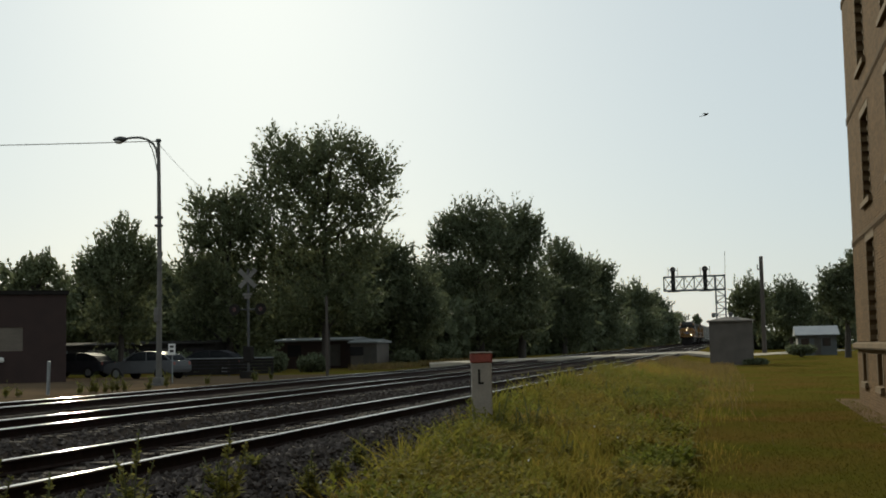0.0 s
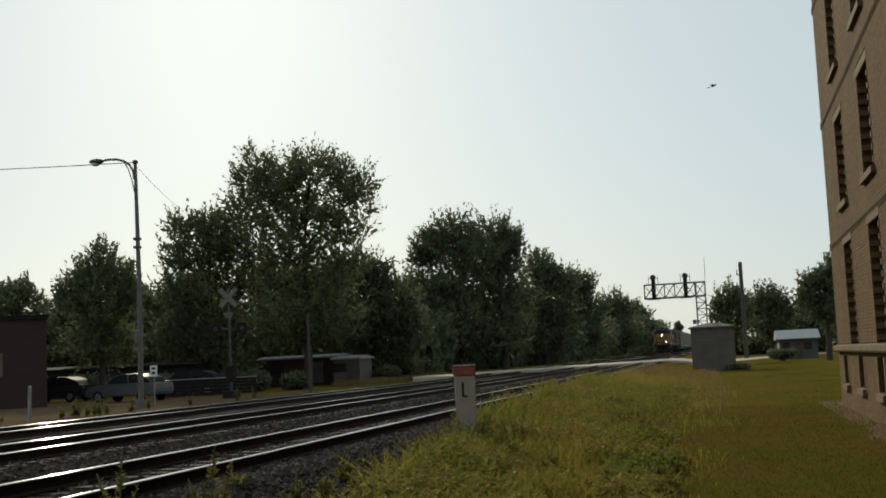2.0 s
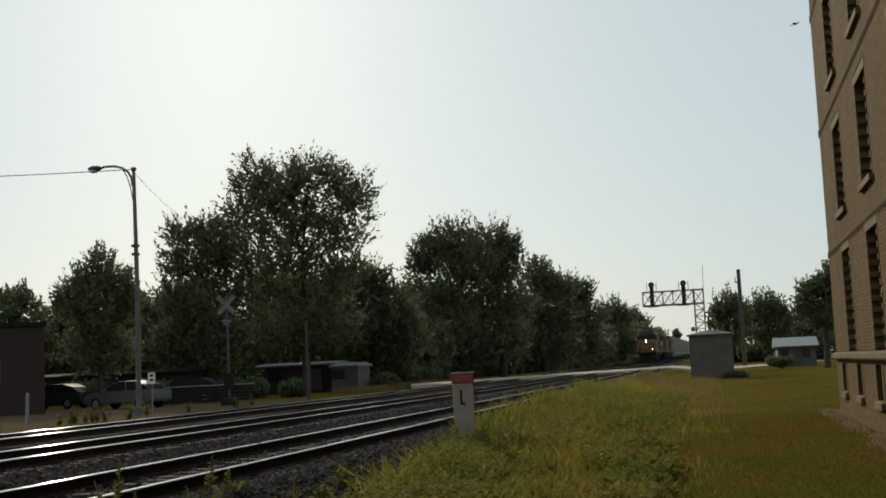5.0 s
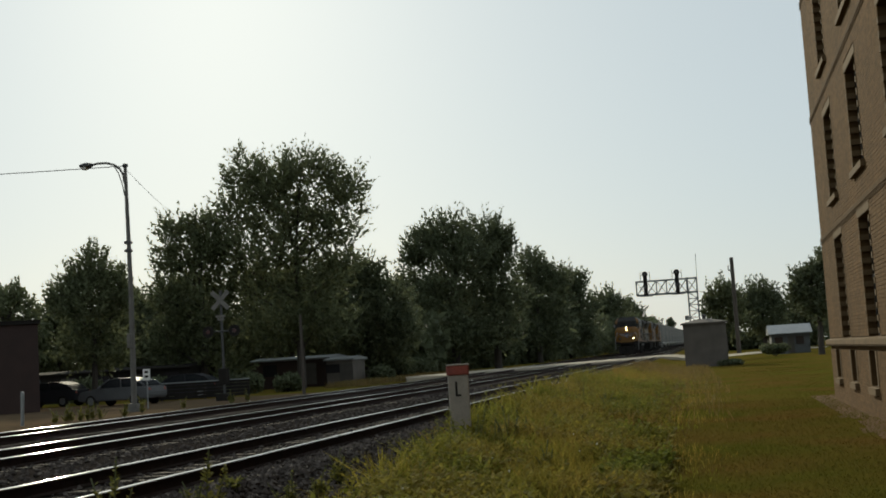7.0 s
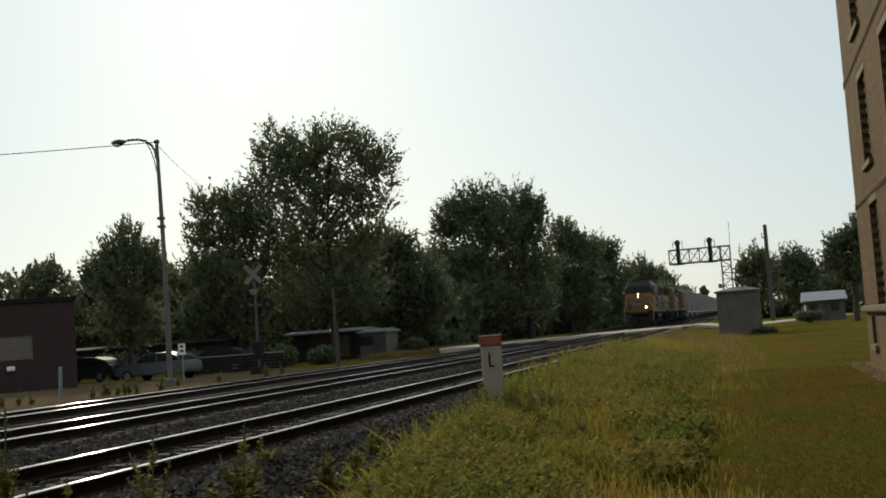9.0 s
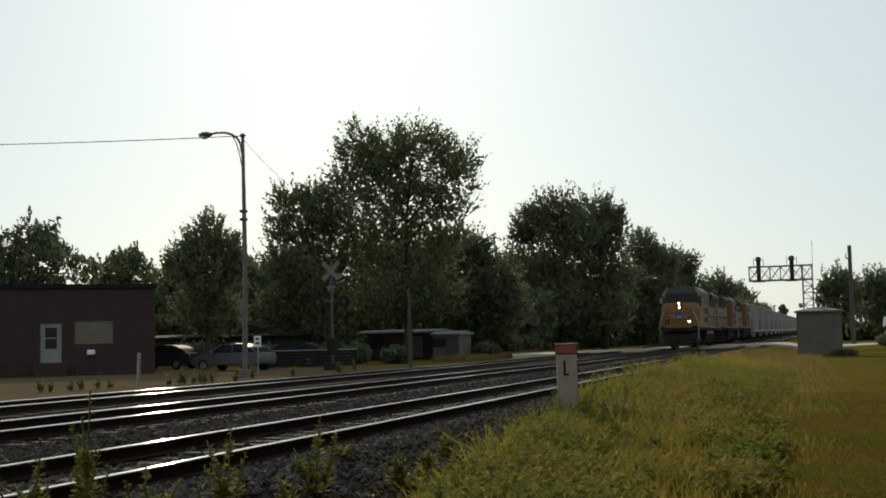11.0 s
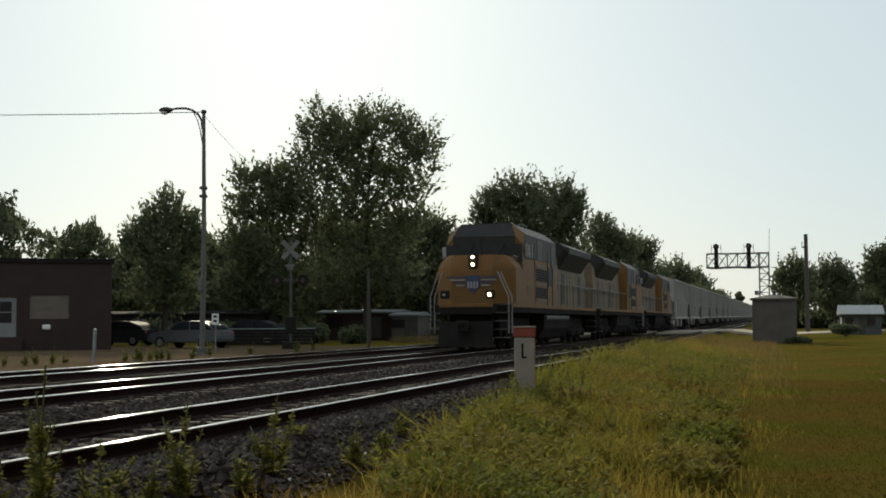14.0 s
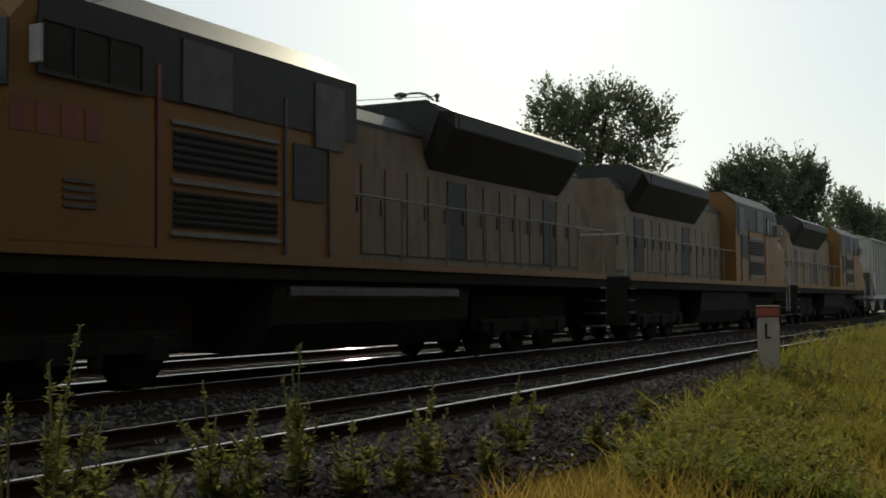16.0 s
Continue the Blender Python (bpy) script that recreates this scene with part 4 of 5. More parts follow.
tree(-58.0, 92, 10.2, 3.6, "maple with a rounded crown behind the brick building", 0.22, 7000, 60, 1.5)
tree(-53.5, 92, 8.8, 3.0, "small tree behind the brick building", 0.22, 5000, 30, 1.5)
tree(-52.9, 72, 10.6, 4.3, "dark broadleaf tree behind the brick building", 0.22, 12000, 15, 1.2, leafmat=M_LEAF2)
tree(-47.0, 92, 8.6, 3.0, "small tree behind the brick building", 0.22, 5000, 30, 1.5)
tree(-43.5, 84, 9.0, 3.4, "dark broadleaf tree beneath the taller maples", 0.22, 8000, 30, 0.9, leafmat=M_LEAF2)
tree(-38.5, 84, 9.2, 3.6, "dark broadleaf tree beneath the taller maples", 0.22, 9000, 30, 0.8, leafmat=M_LEAF2)
tree(-27.5, 124, 9.5, 4.5, "broadleaf tree in the row along the tracks", 0.28, 8000, 30, 1.0, leafmat=M_LEAF2)
tree(15.5, 118, 11.5, 4.8, "dark broadleaf tree across the lawn near the brick building", 0.26, 8000, 30, 1.2, leafmat=M_LEAF2)
tree(13.0, 190, 9.0, 4.2, "dark broadleaf tree across the lawn", 0.34, 5000, 20, 1.0, leafmat=M_LEAF2)
tree(-14.6, 420, 11.8, 2.2, "distant pointed tree at the end of the tracks", 0.5, 1500, 10, 0.8, leafmat=M_LEAF2)


def bush(x, y, h, r, label):
    root = holder("bush", pose(x, y, land(x, y)), label, "bush", "bushes")
    pts = np.concatenate([blob_points((RNG.uniform(-r, r) * 0.6, RNG.uniform(-r, r) * 0.5, h * RNG.uniform(0.3, 0.65)), (r * 0.5, r * 0.5, h * 0.38), 260) for _ in range(7)])
    pts[:, 2] = np.maximum(pts[:, 2], 0.02)
    v, f = leaf_cloud(pts, 0.13, 0.3)
    raw("foliage", v.tolist(), f.tolist(), M_LEAF2, parent=root)
    bm = bmesh.new()
    for i in range(7):
        a = i * 0.9
        tube(bm, (0, 0, -0.1), (math.cos(a) * r * 0.6, math.sin(a) * r * 0.6, h * 0.6), 0.03, 0.012, 5)
    part("stem", bm, M_BARK, root)


for bx, by, bh, br in ((5.4, 120, 1.2, 1.5), (0.8, 89.0, 0.5, 0.9), (-25.5, 70, 1.3, 1.0), (-24.2, 92, 1.8, 1.6), (-24.6, 100, 2.0, 1.8), (-23.5, 84, 1.2, 1.2), (-35.0, 71, 1.6, 1.8), (-30.5, 72, 1.5, 1.4), (-40, 71, 1.7, 1.6), (-28.5, 71, 1.4, 1.3)):
    bush(bx, by, bh, br, "low leafy green bush beside the lot" if bx < -20 else "low leafy weeds at the foot of the hut" if by < 100 else "low leafy green bush on the lawn")


# the woods behind, far off on both sides
def woods(name, line, n, hmin, hmax, label):
    pts = []
    for i in range(n):
        f = RNG.uniform(0, 1)
        a, b = line
        x, y = a[0] + (b[0] - a[0]) * f, a[1] + (b[1] - a[1]) * f + RNG.uniform(-4, 4)
        h = hmin + (hmax - hmin) * (0.5 + 0.5 * math.sin(f * 37 + 3 * math.sin(f * 11))) * RNG.uniform(0.7, 1.05)
        r = h * 0.3
        for k in range(5):
            pts.append(blob_points((x + RNG.uniform(-r, r), y, land(x, y) + h * (0.15 + 0.16 * k)), (r, r, h * 0.16), 110, 0.5))
    v, f = leaf_cloud(np.concatenate(pts), 0.55, 0.2)
    raw(name, v.tolist(), f.tolist(), M_LEAF2, label, "woods", "stuff")


woods("hedge_row", ((-28, 106), (-23.5, 160)), 46, 2.6, 4.2, "dark hedge along the far side of the tracks")
woods("hedge_row", ((-62, 97), (-25, 103)), 40, 4.5, 6.5, "dark hedge and young trees behind the sheds")
woods("hedge_row", ((-0.5, 196), (15, 200)), 22, 2.6, 4.4, "dark hedge beyond the lawn")
woods("far_woods", ((-140, 120), (-30, 132)), 46, 7, 9.5, "dark line of trees beyond the sheds")
woods("far_woods", ((-24, 150), (-22, 400)), 50, 8, 11, "dark line of trees along the tracks")
woods("far_woods", ((14, 240), (120, 200)), 40, 6, 9, "distant line of trees beyond the lawn")


# ---- grass and weeds ----
def blades(name, n, place, hmin, hmax, width, material, label, bend=0.35):
    """Tapered, bent blades (a quad and a tip each) rooted at the places."""
    xy = place(n)
    z = np.array([land(q[0], q[1]) for q in xy])
    tall = xy[:, 2:3] if xy.shape[1] > 2 else 1.0
    xy = xy[:, :2]
    k = len(xy)
    p = np.column_stack([xy, z - 0.02])
    h = RNG.uniform(hmin, hmax, k)[:, None] * tall
    a = RNG.uniform(0, 2 * np.pi, k)
    side = np.column_stack([np.cos(a), np.sin(a), np.zeros(k)]) * width * RNG.uniform(0.6, 1.3, k)[:, None]
    lean = np.column_stack([RNG.normal(size=k), RNG.normal(size=k), np.zeros(k)]) * bend
    up = np.array([[0, 0, 1.0]])
    m = p + (up * 0.6 + lean * 0.35) * h
    t = p + (up * 0.97 + lean) * h
    v = np.stack([p - side, p + side, m + side * 0.7, m - side * 0.7, t], 1).reshape(-1, 3)
    i = np.arange(k)[:, None] * 5
    f = (i + np.array([[0, 1, 2, 3]])).tolist() + (i + np.array([[3, 2, 4]])).tolist()
    return raw(name, v.tolist(), f, material, label, "grass", "stuff")


def verge(n):
    y = 7 + 60 * RNG.uniform(0, 1, n) ** 1.7
    u = RNG.uniform(0, 1, n)
    left = -3.4 - 0.08 * np.clip(y - 9, 0, 7) - 0.06 * np.clip(y - 16, 0, 10) - 0.008 * (y - 12) + 0.2 * np.sin(y * 0.9) + 0.12 * np.sin(y * 2.3)
    right = 0.5 - 0.02 * (y - 12) + 0.4 * np.sin(y * 0.7 + 1) + 0.3 * np.sin(y * 0.23)
    x = left + (right - left) * u
    keep = np.array([noise.noise((a * 0.9, b * 0.55, 5)) for a, b in zip(x, y)]) > -0.32
    keep &= RNG.uniform(0, 1, n) > np.clip((u - 0.45) * 1.7, 0, 0.95)
    tall = np.clip(1.2 * (1 - u) ** 0.75, 0.12, 1.0)
    return np.column_stack([x, y, tall])[keep]


def verge_dry(n):
    y = 20 + 72 * RNG.uniform(0, 1, n) ** 1.2
    x = RNG.uniform(-4.8, 0.6, n) - 0.02 * (y - 28)
    keep = np.array([noise.noise((a * 0.6, b * 0.25, 9)) for a, b in zip(x, y)]) > RNG.uniform(-0.5, 0.55, n)
    keep &= RNG.uniform(0, 1, n) < np.clip((y - 20) / 30, 0, 1) * np.clip((0.8 - x) / 2.5, 0, 1)
    return np.column_stack([x, y])[keep]


def mown(n):
    y = 9 + 100 * RNG.uniform(0, 1, n) ** 2.3
    x = RNG.uniform(-1.8, 3.0, n) + np.where(y > 36, RNG.uniform(0, 6, n), 0)
    return np.column_stack([x, y])


blades("tall_grass", 48000, verge, 0.14, 0.62, 0.006, M_GRASS, "tall uncut green and yellowing grass on the verge")
def forbs(n):
    y = 13 + 34 * RNG.uniform(0, 1, n) ** 1.4
    x = RNG.uniform(-4.5, -1.4, n) - 0.025 * (y - 13)
    keep = np.array([noise.noise((a * 0.8, b * 0.35, 21)) for a, b in zip(x, y)]) > 0.08
    keep &= x > -3.5 - 0.08 * (y - 9)
    return np.column_stack([x, y, np.clip(0.5 + 0.2 * (-1.2 - x), 0.5, 1.1)])[keep]


blades("verge_weeds", 22000, forbs, 0.25, 0.72, 0.013, M_FORB, "clumps of tall green weeds on the verge", 0.5)
blades("dry_grass", 30000, verge_dry, 0.15, 0.45, 0.010, M_DRY, "dry tan grass along the verge")
def shed_dry(n):
    y = RNG.uniform(74, 100, n)
    return np.column_stack([RNG.uniform(-24.5, -21.6, n), y])


blades("dry_grass", 6000, shed_dry, 0.2, 0.5, 0.02, M_DRY, "dry tan grass beside the paved strip")
blades("mown_grass", 130000, mown, 0.025, 0.075, 0.006, M_SHORT, "short mown lawn grass", 0.8)


def leafy_verge(n):
    """Low branching weeds: a thin stem and a whorl of small leaves each, joined."""
    y = 9 + 42 * RNG.uniform(0, 1, n) ** 1.5
    x = RNG.uniform(-3.5, -0.6, n) - 0.09 * np.clip(y - 10, 0, 14) * RNG.uniform(0, 1, n) - 0.015 * (y - 12)
    clump = np.array([noise.noise((a * 0.7, b * 0.3, 31)) for a, b in zip(x, y)])
    keep = clump > RNG.uniform(-0.35, 0.4, n) + 0.25 * np.clip((x + 3.0) / 2.4, 0, 1.2)
    x, y = x[keep], y[keep]
    k, m = len(x), 26
    h = RNG.uniform(0.22, 0.62, k) * np.clip(0.55 + 0.18 * (-1.0 - x), 0.5, 1.15)
    z = np.array([land(a, b) for a, b in zip(x, y)])
    f = RNG.uniform(0.12, 1.0, (k, m))
    lean = RNG.normal(size=(k, 2)) * 0.18
    c = np.stack([x[:, None] + lean[:, :1] * h[:, None] * f, y[:, None] + lean[:, 1:] * h[:, None] * f, z[:, None] + h[:, None] * f], 2)
    a = RNG.uniform(0, 2 * np.pi, (k, m))
    d = np.stack([np.cos(a), np.sin(a), RNG.uniform(-0.2, 0.9, (k, m))], 2)
    w = np.stack([-np.sin(a), np.cos(a), RNG.uniform(-0.3, 0.3, (k, m))], 2)
    ln = (0.055 + 0.12 * (1 - f))[:, :, None] * RNG.uniform(0.6, 1.2, (k, m, 1))
    v = np.stack([c, c + d * ln * 0.5 + w * ln * 0.27, c + d * ln, c + d * ln * 0.5 - w * ln * 0.27], 2).reshape(-1, 3)
    raw("leafy_weeds", v.tolist(), np.arange(len(v)).reshape(-1, 4).tolist(), M_FORB, "leafy green weeds crowding the verge", "weeds", "stuff")


leafy_verge(15000)


def weed(x, y, top, seed, label="tall leafy weed with a pointed flower spike"):
    g = land(x, y)
    h = top - g
    root = holder("weed", pose(x, y, g), label, "weed", "weeds beside the track")
    rr = random.Random(seed)
    vs = []
    stems = [(0, 0, h)] + [(rr.uniform(-0.16, 0.16), rr.uniform(-0.16, 0.16), h * rr.uniform(0.45, 0.85)) for _ in range(6)]
    for sx, sy, sh in stems:
        lx, ly = rr.uniform(-0.14, 0.14), rr.uniform(-0.14, 0.14)
        knots = [rr.uniform(0.12, 1.0) for _ in range(9)]
        way = [Vector((sx * 0.3, sy * 0.3, -0.05))]
        n = int(sh / 0.008)
        for i in range(1, 7):
            f = i / 6
            q = Vector((sx * (0.3 + 0.7 * f) + lx * f * f, sy * (0.3 + 0.7 * f) + ly * f * f, sh * f))
            way.append(q)
        part("stem", path_tube(bmesh.new(), way, 0.007, 5), M_STEM, root)
        for i in range(n):
            f = min(1.0, max(0.08, rr.choice(knots) + rr.gauss(0, 0.045)))
            c = Vector((sx * (0.3 + 0.7 * f) + lx * f * f, sy * (0.3 + 0.7 * f) + ly * f * f, sh * f))
            a = rr.uniform(0, 6.283)
            ln = (0.10 * (1 - f) + 0.028) * rr.uniform(0.6, 1.2)
            d = Vector((math.cos(a), math.sin(a), rr.uniform(-0.15, 0.8)))
            s = Vector((-math.sin(a), math.cos(a), rr.uniform(-0.3, 0.3))) * ln * 0.28
            vs += [c, c + d * ln * 0.5 + s, c + d * ln, c + d * ln * 0.5 - s]
    raw("foliage", [tuple(v) for v in vs], [(i, i + 1, i + 2, i + 3) for i in range(0, len(vs), 4)], M_WEED, parent=root)


for i, (wx, wy, wt) in enumerate(((-4.72, 4.7, 1.47), (-4.74, 7.0, 1.31), (-4.7, 6.0, 1.12), (-4.5, 8.5, 1.0), (-4.5, 10.2, 0.93), (-4.55, 7.4, 0.86), (-4.85, 6.6, 0.95), (-4.6, 4.3, 1.15), (-4.9, 5.2, 1.0), (-4.45, 7.9, 0.72), (-4.75, 5.6, 0.8), (-4.35, 9.3, 0.62), (-4.9, 8.2, 0.6), (-4.6, 6.3, 0.72), (-4.2, 11.6, 0.65), (-4.5, 14.0, 0.7), (-4.3, 12.7, 0.6), (-5.0, 12.0, 0.6), (-4.6, 3.7, 1.0))):
    weed(wx, wy, wt + (0.1 if wt > 0.9 else 0.02), i)
for i, (wx, wy, wt) in enumerate(((-23.6, 32.6, 0.9), (-23.5, 32.9, 0.8), (-23.2, 33.6, 0.85), (-23.1, 34.0, 0.95), (-22.9, 34.6, 0.95), (-22.7, 35.0, 0.75), (-21.9, 37.4, 0.9), (-21.7, 37.8, 1.0), (-21.65, 38.0, 1.1), (-21.5, 38.4, 0.95), (-21.4, 38.7, 1.1), (-21.3, 38.9, 1.0), (-21.2, 39.2, 0.95), (-20.8, 40.3, 1.05), (-22.0, 44.0, 1.1), (-21.5, 46.8, 0.9), (-21.0, 50.5, 1.0), (-21.2, 53.0, 1.0), (-21.4, 51.6, 0.9))):
    weed(wx, wy, wt, 50 + i, "leafy weed at the edge of the gravel lot")

for i in range(14):
    wy = 15 + 26 * RNG.uniform() ** 1.3
    wx = RNG.uniform(-4.6, -2.2) - 0.02 * (wy - 13)
    weed(wx, wy, land(wx, wy) + RNG.uniform(0.4, 0.8), 200 + i, "leafy green weed standing in the tall grass")

# weeds crowding round the marker post
for i, (wx, wy, wt) in enumerate(((-4.35, 18.9, 0.75), (-4.05, 18.7, 0.85), (-3.75, 18.9, 0.8), (-3.6, 18.3, 0.95), (-4.5, 18.3, 0.6), (-3.3, 19.2, 0.9), (-3.9, 17.9, 0.65), (-4.2, 18.2, 0.6), (-3.2, 17.4, 0.8))):
    weed(wx, wy, wt, 300 + i, "leafy green weed crowding round the marker post")

# white flower heads in the verge
bm = bmesh.new()
for i in range(20):
    fy = 9 + 14 * RNG.uniform() ** 1.4
    fx = RNG.uniform(-4.2, -1.6)
    ball(bm, (fx, fy, land(fx, fy) + RNG.uniform(0.2, 0.42)), 0.014, n=6)
thing("flower_heads", bm, M_WHITE, "tiny pale flower heads among the grass", "flowers", kind="stuff")

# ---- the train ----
# yellow well below the true paint: grime plus the train's shade in the colour
M_YELLOW = mat("grimy shade-darkened locomotive yellow", (0.19, 0.092, 0.019), (0.145, 0.074, 0.019), 0.5, 0.55, bump=0.1, fine=5, c3=(0.13, 0.08, 0.034), stretch=(1, 1, 0.5), spec=0.25)
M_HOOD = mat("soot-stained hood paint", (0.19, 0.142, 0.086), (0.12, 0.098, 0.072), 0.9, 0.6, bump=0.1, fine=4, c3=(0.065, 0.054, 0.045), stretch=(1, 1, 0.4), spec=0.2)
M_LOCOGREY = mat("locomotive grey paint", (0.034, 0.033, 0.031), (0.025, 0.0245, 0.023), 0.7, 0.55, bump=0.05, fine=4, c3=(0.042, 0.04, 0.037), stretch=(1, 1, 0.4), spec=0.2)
M_HOPPER = mat("light grey hopper paint", (0.34, 0.325, 0.295), (0.26, 0.25, 0.23), 0.7, 0.6, bump=0.1, fine=7, c3=(0.2, 0.185, 0.165), stretch=(1, 1, 0.35))
M_STRIPE = mat("dark red trim", (0.17, 0.04, 0.025), rough=0.5, bump=0)
M_BLUE = mat("emblem blue", (0.035, 0.045, 0.11), rough=0.5, bump=0)
M_PALE = mat("emblem pale grey", (0.32, 0.31, 0.29), rough=0.5, bump=0)
M_RAILING = mat("grimy railing paint", (0.15, 0.14, 0.125), rough=0.6, bump=0)
M_LIT = glow("lit headlight", (1.0, 0.70, 0.28), 80.0)
M_GRILLE = mat("dark grille", (0.02, 0.02, 0.02), (0.03, 0.03, 0.03), 8, 0.7, bump=0.3)


M_CABGLASS = mat("grimy cab glass", (0.018, 0.018, 0.018), (0.028, 0.027, 0.025), 3, 0.3, bump=0, spec=0.2)


def loft(bm, rings, close=True):
    vs = [[bm.verts.new(p) for p in r] for r in rings]
    k = len(vs[0])
    for a, b in zip(vs, vs[1:]):
        for i in range(k):
            bm.faces.new((a[i], a[(i + 1) % k], b[(i + 1) % k], b[i]))
    bm.faces.new(vs[0][::-1])
    bm.faces.new(vs[-1])
    bmesh.ops.recalc_face_normals(bm, faces=bm.faces)
    return bm


def truck(root, y0, axles, gap, wheel_r=0.5):
    """Side frames, springs and wheel sets of one bogie."""
    for s in (-1, 1):
        t = part("truck_frame", abox(min(s * 1.12, s * 0.98), max(s * 1.12, s * 0.98), y0 - 0.5, y0 + gap * (axles - 1) + 0.5, 0.42, 0.72, bevel=0.04), M_BLACK, root)
    for i in range(axles):
        y = y0 + gap * i
        for s in (-1, 1):
            w = tube(bmesh.new(), (s * 0.70, y, wheel_r), (s * 0.83, y, wheel_r), wheel_r, wheel_r, 20)
            tube(w, (s * 0.66, y, wheel_r), (s * 0.70, y, wheel_r), wheel_r * 1.05, wheel_r * 1.05, 20)
            part("wheel", w, M_BLACK, t)
            part("axle_box", abox(min(s * 1.0, s * 1.2), max(s * 1.0, s * 1.2), y - 0.17, y + 0.17, 0.34, 0.66, bevel=0.03), M_BLACK, t)
        part("axle", tube(bmesh.new(), (-0.9, y, wheel_r), (0.9, y, wheel_r), 0.09, 0.09, 8), M_BLACK, t)
    for i in range(axles - 1):
        y = y0 + gap * (i + 0.5)
        for s in (-1, 1):
            part("spring", tube(bmesh.new(), (s * 1.05, y - 0.12, 0.3), (s * 1.05, y - 0.12, 0.75), 0.09, 0.09, 8), M_BLACK, t)


def locomotive(label):
    root = holder("locomotive", pose(0, 0, 0), label, "locomotive", "locomotives of the train")
    W = 1.5
    part("frame", abox(-1.48, 1.48, 0.92, 21.4, 1.36, 1.66, bevel=0.02), M_BLACK, root)
    part("front_platform", abox(-0.98, 0.98, -0.05, 0.915, 1.30, 1.69, bevel=0.02), M_BLACK, root)
    part("front_sill", abox(-1.0, 1.0, -0.09, -0.051, 1.56, 1.70, bevel=0.01), M_YELLOW, root)
    part("sill_stripe", box(abox(-1.51, -1.481, 0.95, 21.3, 1.58, 1.70), 1.481, 1.51, 0.95, 21.3, 1.58, 1.70), M_YELLOW, root)
    part("walkway", abox(-1.5, 1.5, 0.92, 21.4, 1.661, 1.70), M_DARKMETAL, root)
    # nose, lofted through level slices, with a chamfered top
    rings = []
    for z, f, c, w in ((1.70, 0.98, 1.45, W), (2.95, 1.0, 1.47, W), (3.2, 1.04, 1.5, 1.42), (3.52, 1.16, 1.5, 1.12)):
        rings.append([(-w, 2.8, z), (-w, c, z), (-0.8, f, z), (0.8, f, z), (w, c, z), (w, 2.8, z)])
    bm = loft(bmesh.new(), rings)
    bmesh.ops.bevel(bm, geom=[e for e in bm.edges if min(v.co.z for v in e.verts) > 1.75 or abs(e.verts[0].co.z - e.verts[1].co.z) > 0.1], offset=0.05, segments=2, affect="EDGES")
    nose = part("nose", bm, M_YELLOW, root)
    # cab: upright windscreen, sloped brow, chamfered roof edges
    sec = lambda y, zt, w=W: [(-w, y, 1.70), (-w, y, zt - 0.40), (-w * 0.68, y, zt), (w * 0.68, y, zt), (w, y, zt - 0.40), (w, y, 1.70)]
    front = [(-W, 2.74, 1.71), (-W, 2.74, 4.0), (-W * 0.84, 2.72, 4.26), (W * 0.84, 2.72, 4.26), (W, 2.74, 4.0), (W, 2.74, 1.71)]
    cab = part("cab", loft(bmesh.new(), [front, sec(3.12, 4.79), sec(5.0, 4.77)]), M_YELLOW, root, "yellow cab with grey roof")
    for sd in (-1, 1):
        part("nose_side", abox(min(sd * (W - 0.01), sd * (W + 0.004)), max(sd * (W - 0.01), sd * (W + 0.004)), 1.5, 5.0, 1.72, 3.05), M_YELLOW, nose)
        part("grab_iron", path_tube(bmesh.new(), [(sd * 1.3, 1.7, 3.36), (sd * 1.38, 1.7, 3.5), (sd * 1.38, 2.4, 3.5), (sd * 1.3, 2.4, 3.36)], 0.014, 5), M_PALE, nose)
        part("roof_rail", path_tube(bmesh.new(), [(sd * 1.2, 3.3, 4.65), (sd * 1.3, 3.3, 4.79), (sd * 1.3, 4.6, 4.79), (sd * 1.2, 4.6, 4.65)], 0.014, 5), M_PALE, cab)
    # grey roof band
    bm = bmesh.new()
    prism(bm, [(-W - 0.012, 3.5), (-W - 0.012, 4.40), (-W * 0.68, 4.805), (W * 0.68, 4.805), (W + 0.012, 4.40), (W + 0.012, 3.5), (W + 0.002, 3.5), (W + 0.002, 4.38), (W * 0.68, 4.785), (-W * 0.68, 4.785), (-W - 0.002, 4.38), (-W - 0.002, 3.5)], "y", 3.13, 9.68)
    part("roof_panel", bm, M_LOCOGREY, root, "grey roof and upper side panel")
    bm = bmesh.new()
    q = [(-1.24, 2.715, 4.27), (1.24, 2.715, 4.27), (1.0, 3.12, 4.805), (-1.0, 3.12, 4.805)]
    loft(bm, [q, [(x, y - 0.02, z + 0.02) for x, y, z in q]])
    part("brow", bm, M_LOCOGREY, cab)
    part("windscreen_surround", abox(-1.22, 1.22, 2.69, 2.715, 3.53, 4.26), M_LOCOGREY, cab)
    for sd in (-1, 1):
        part("corner_post", abox(min(sd * 1.221, sd * 1.505), max(sd * 1.221, sd * 1.505), 2.70, 2.735, 3.3, 3.99), M_LOCOGREY, cab)
    for x0, x1 in ((-1.12, -0.1), (0.1, 1.12)):
        part("windscreen", abox(x0, x1, 2.67, 2.689, 3.62, 4.16), M_CABGLASS, cab)
    for x in (-0.6, 0.6):
        part("wiper", path_tube(bmesh.new(), [(x, 2.66, 3.6), (x + 0.25, 2.655, 4.0)], 0.012, 5), M_BLACK, cab)
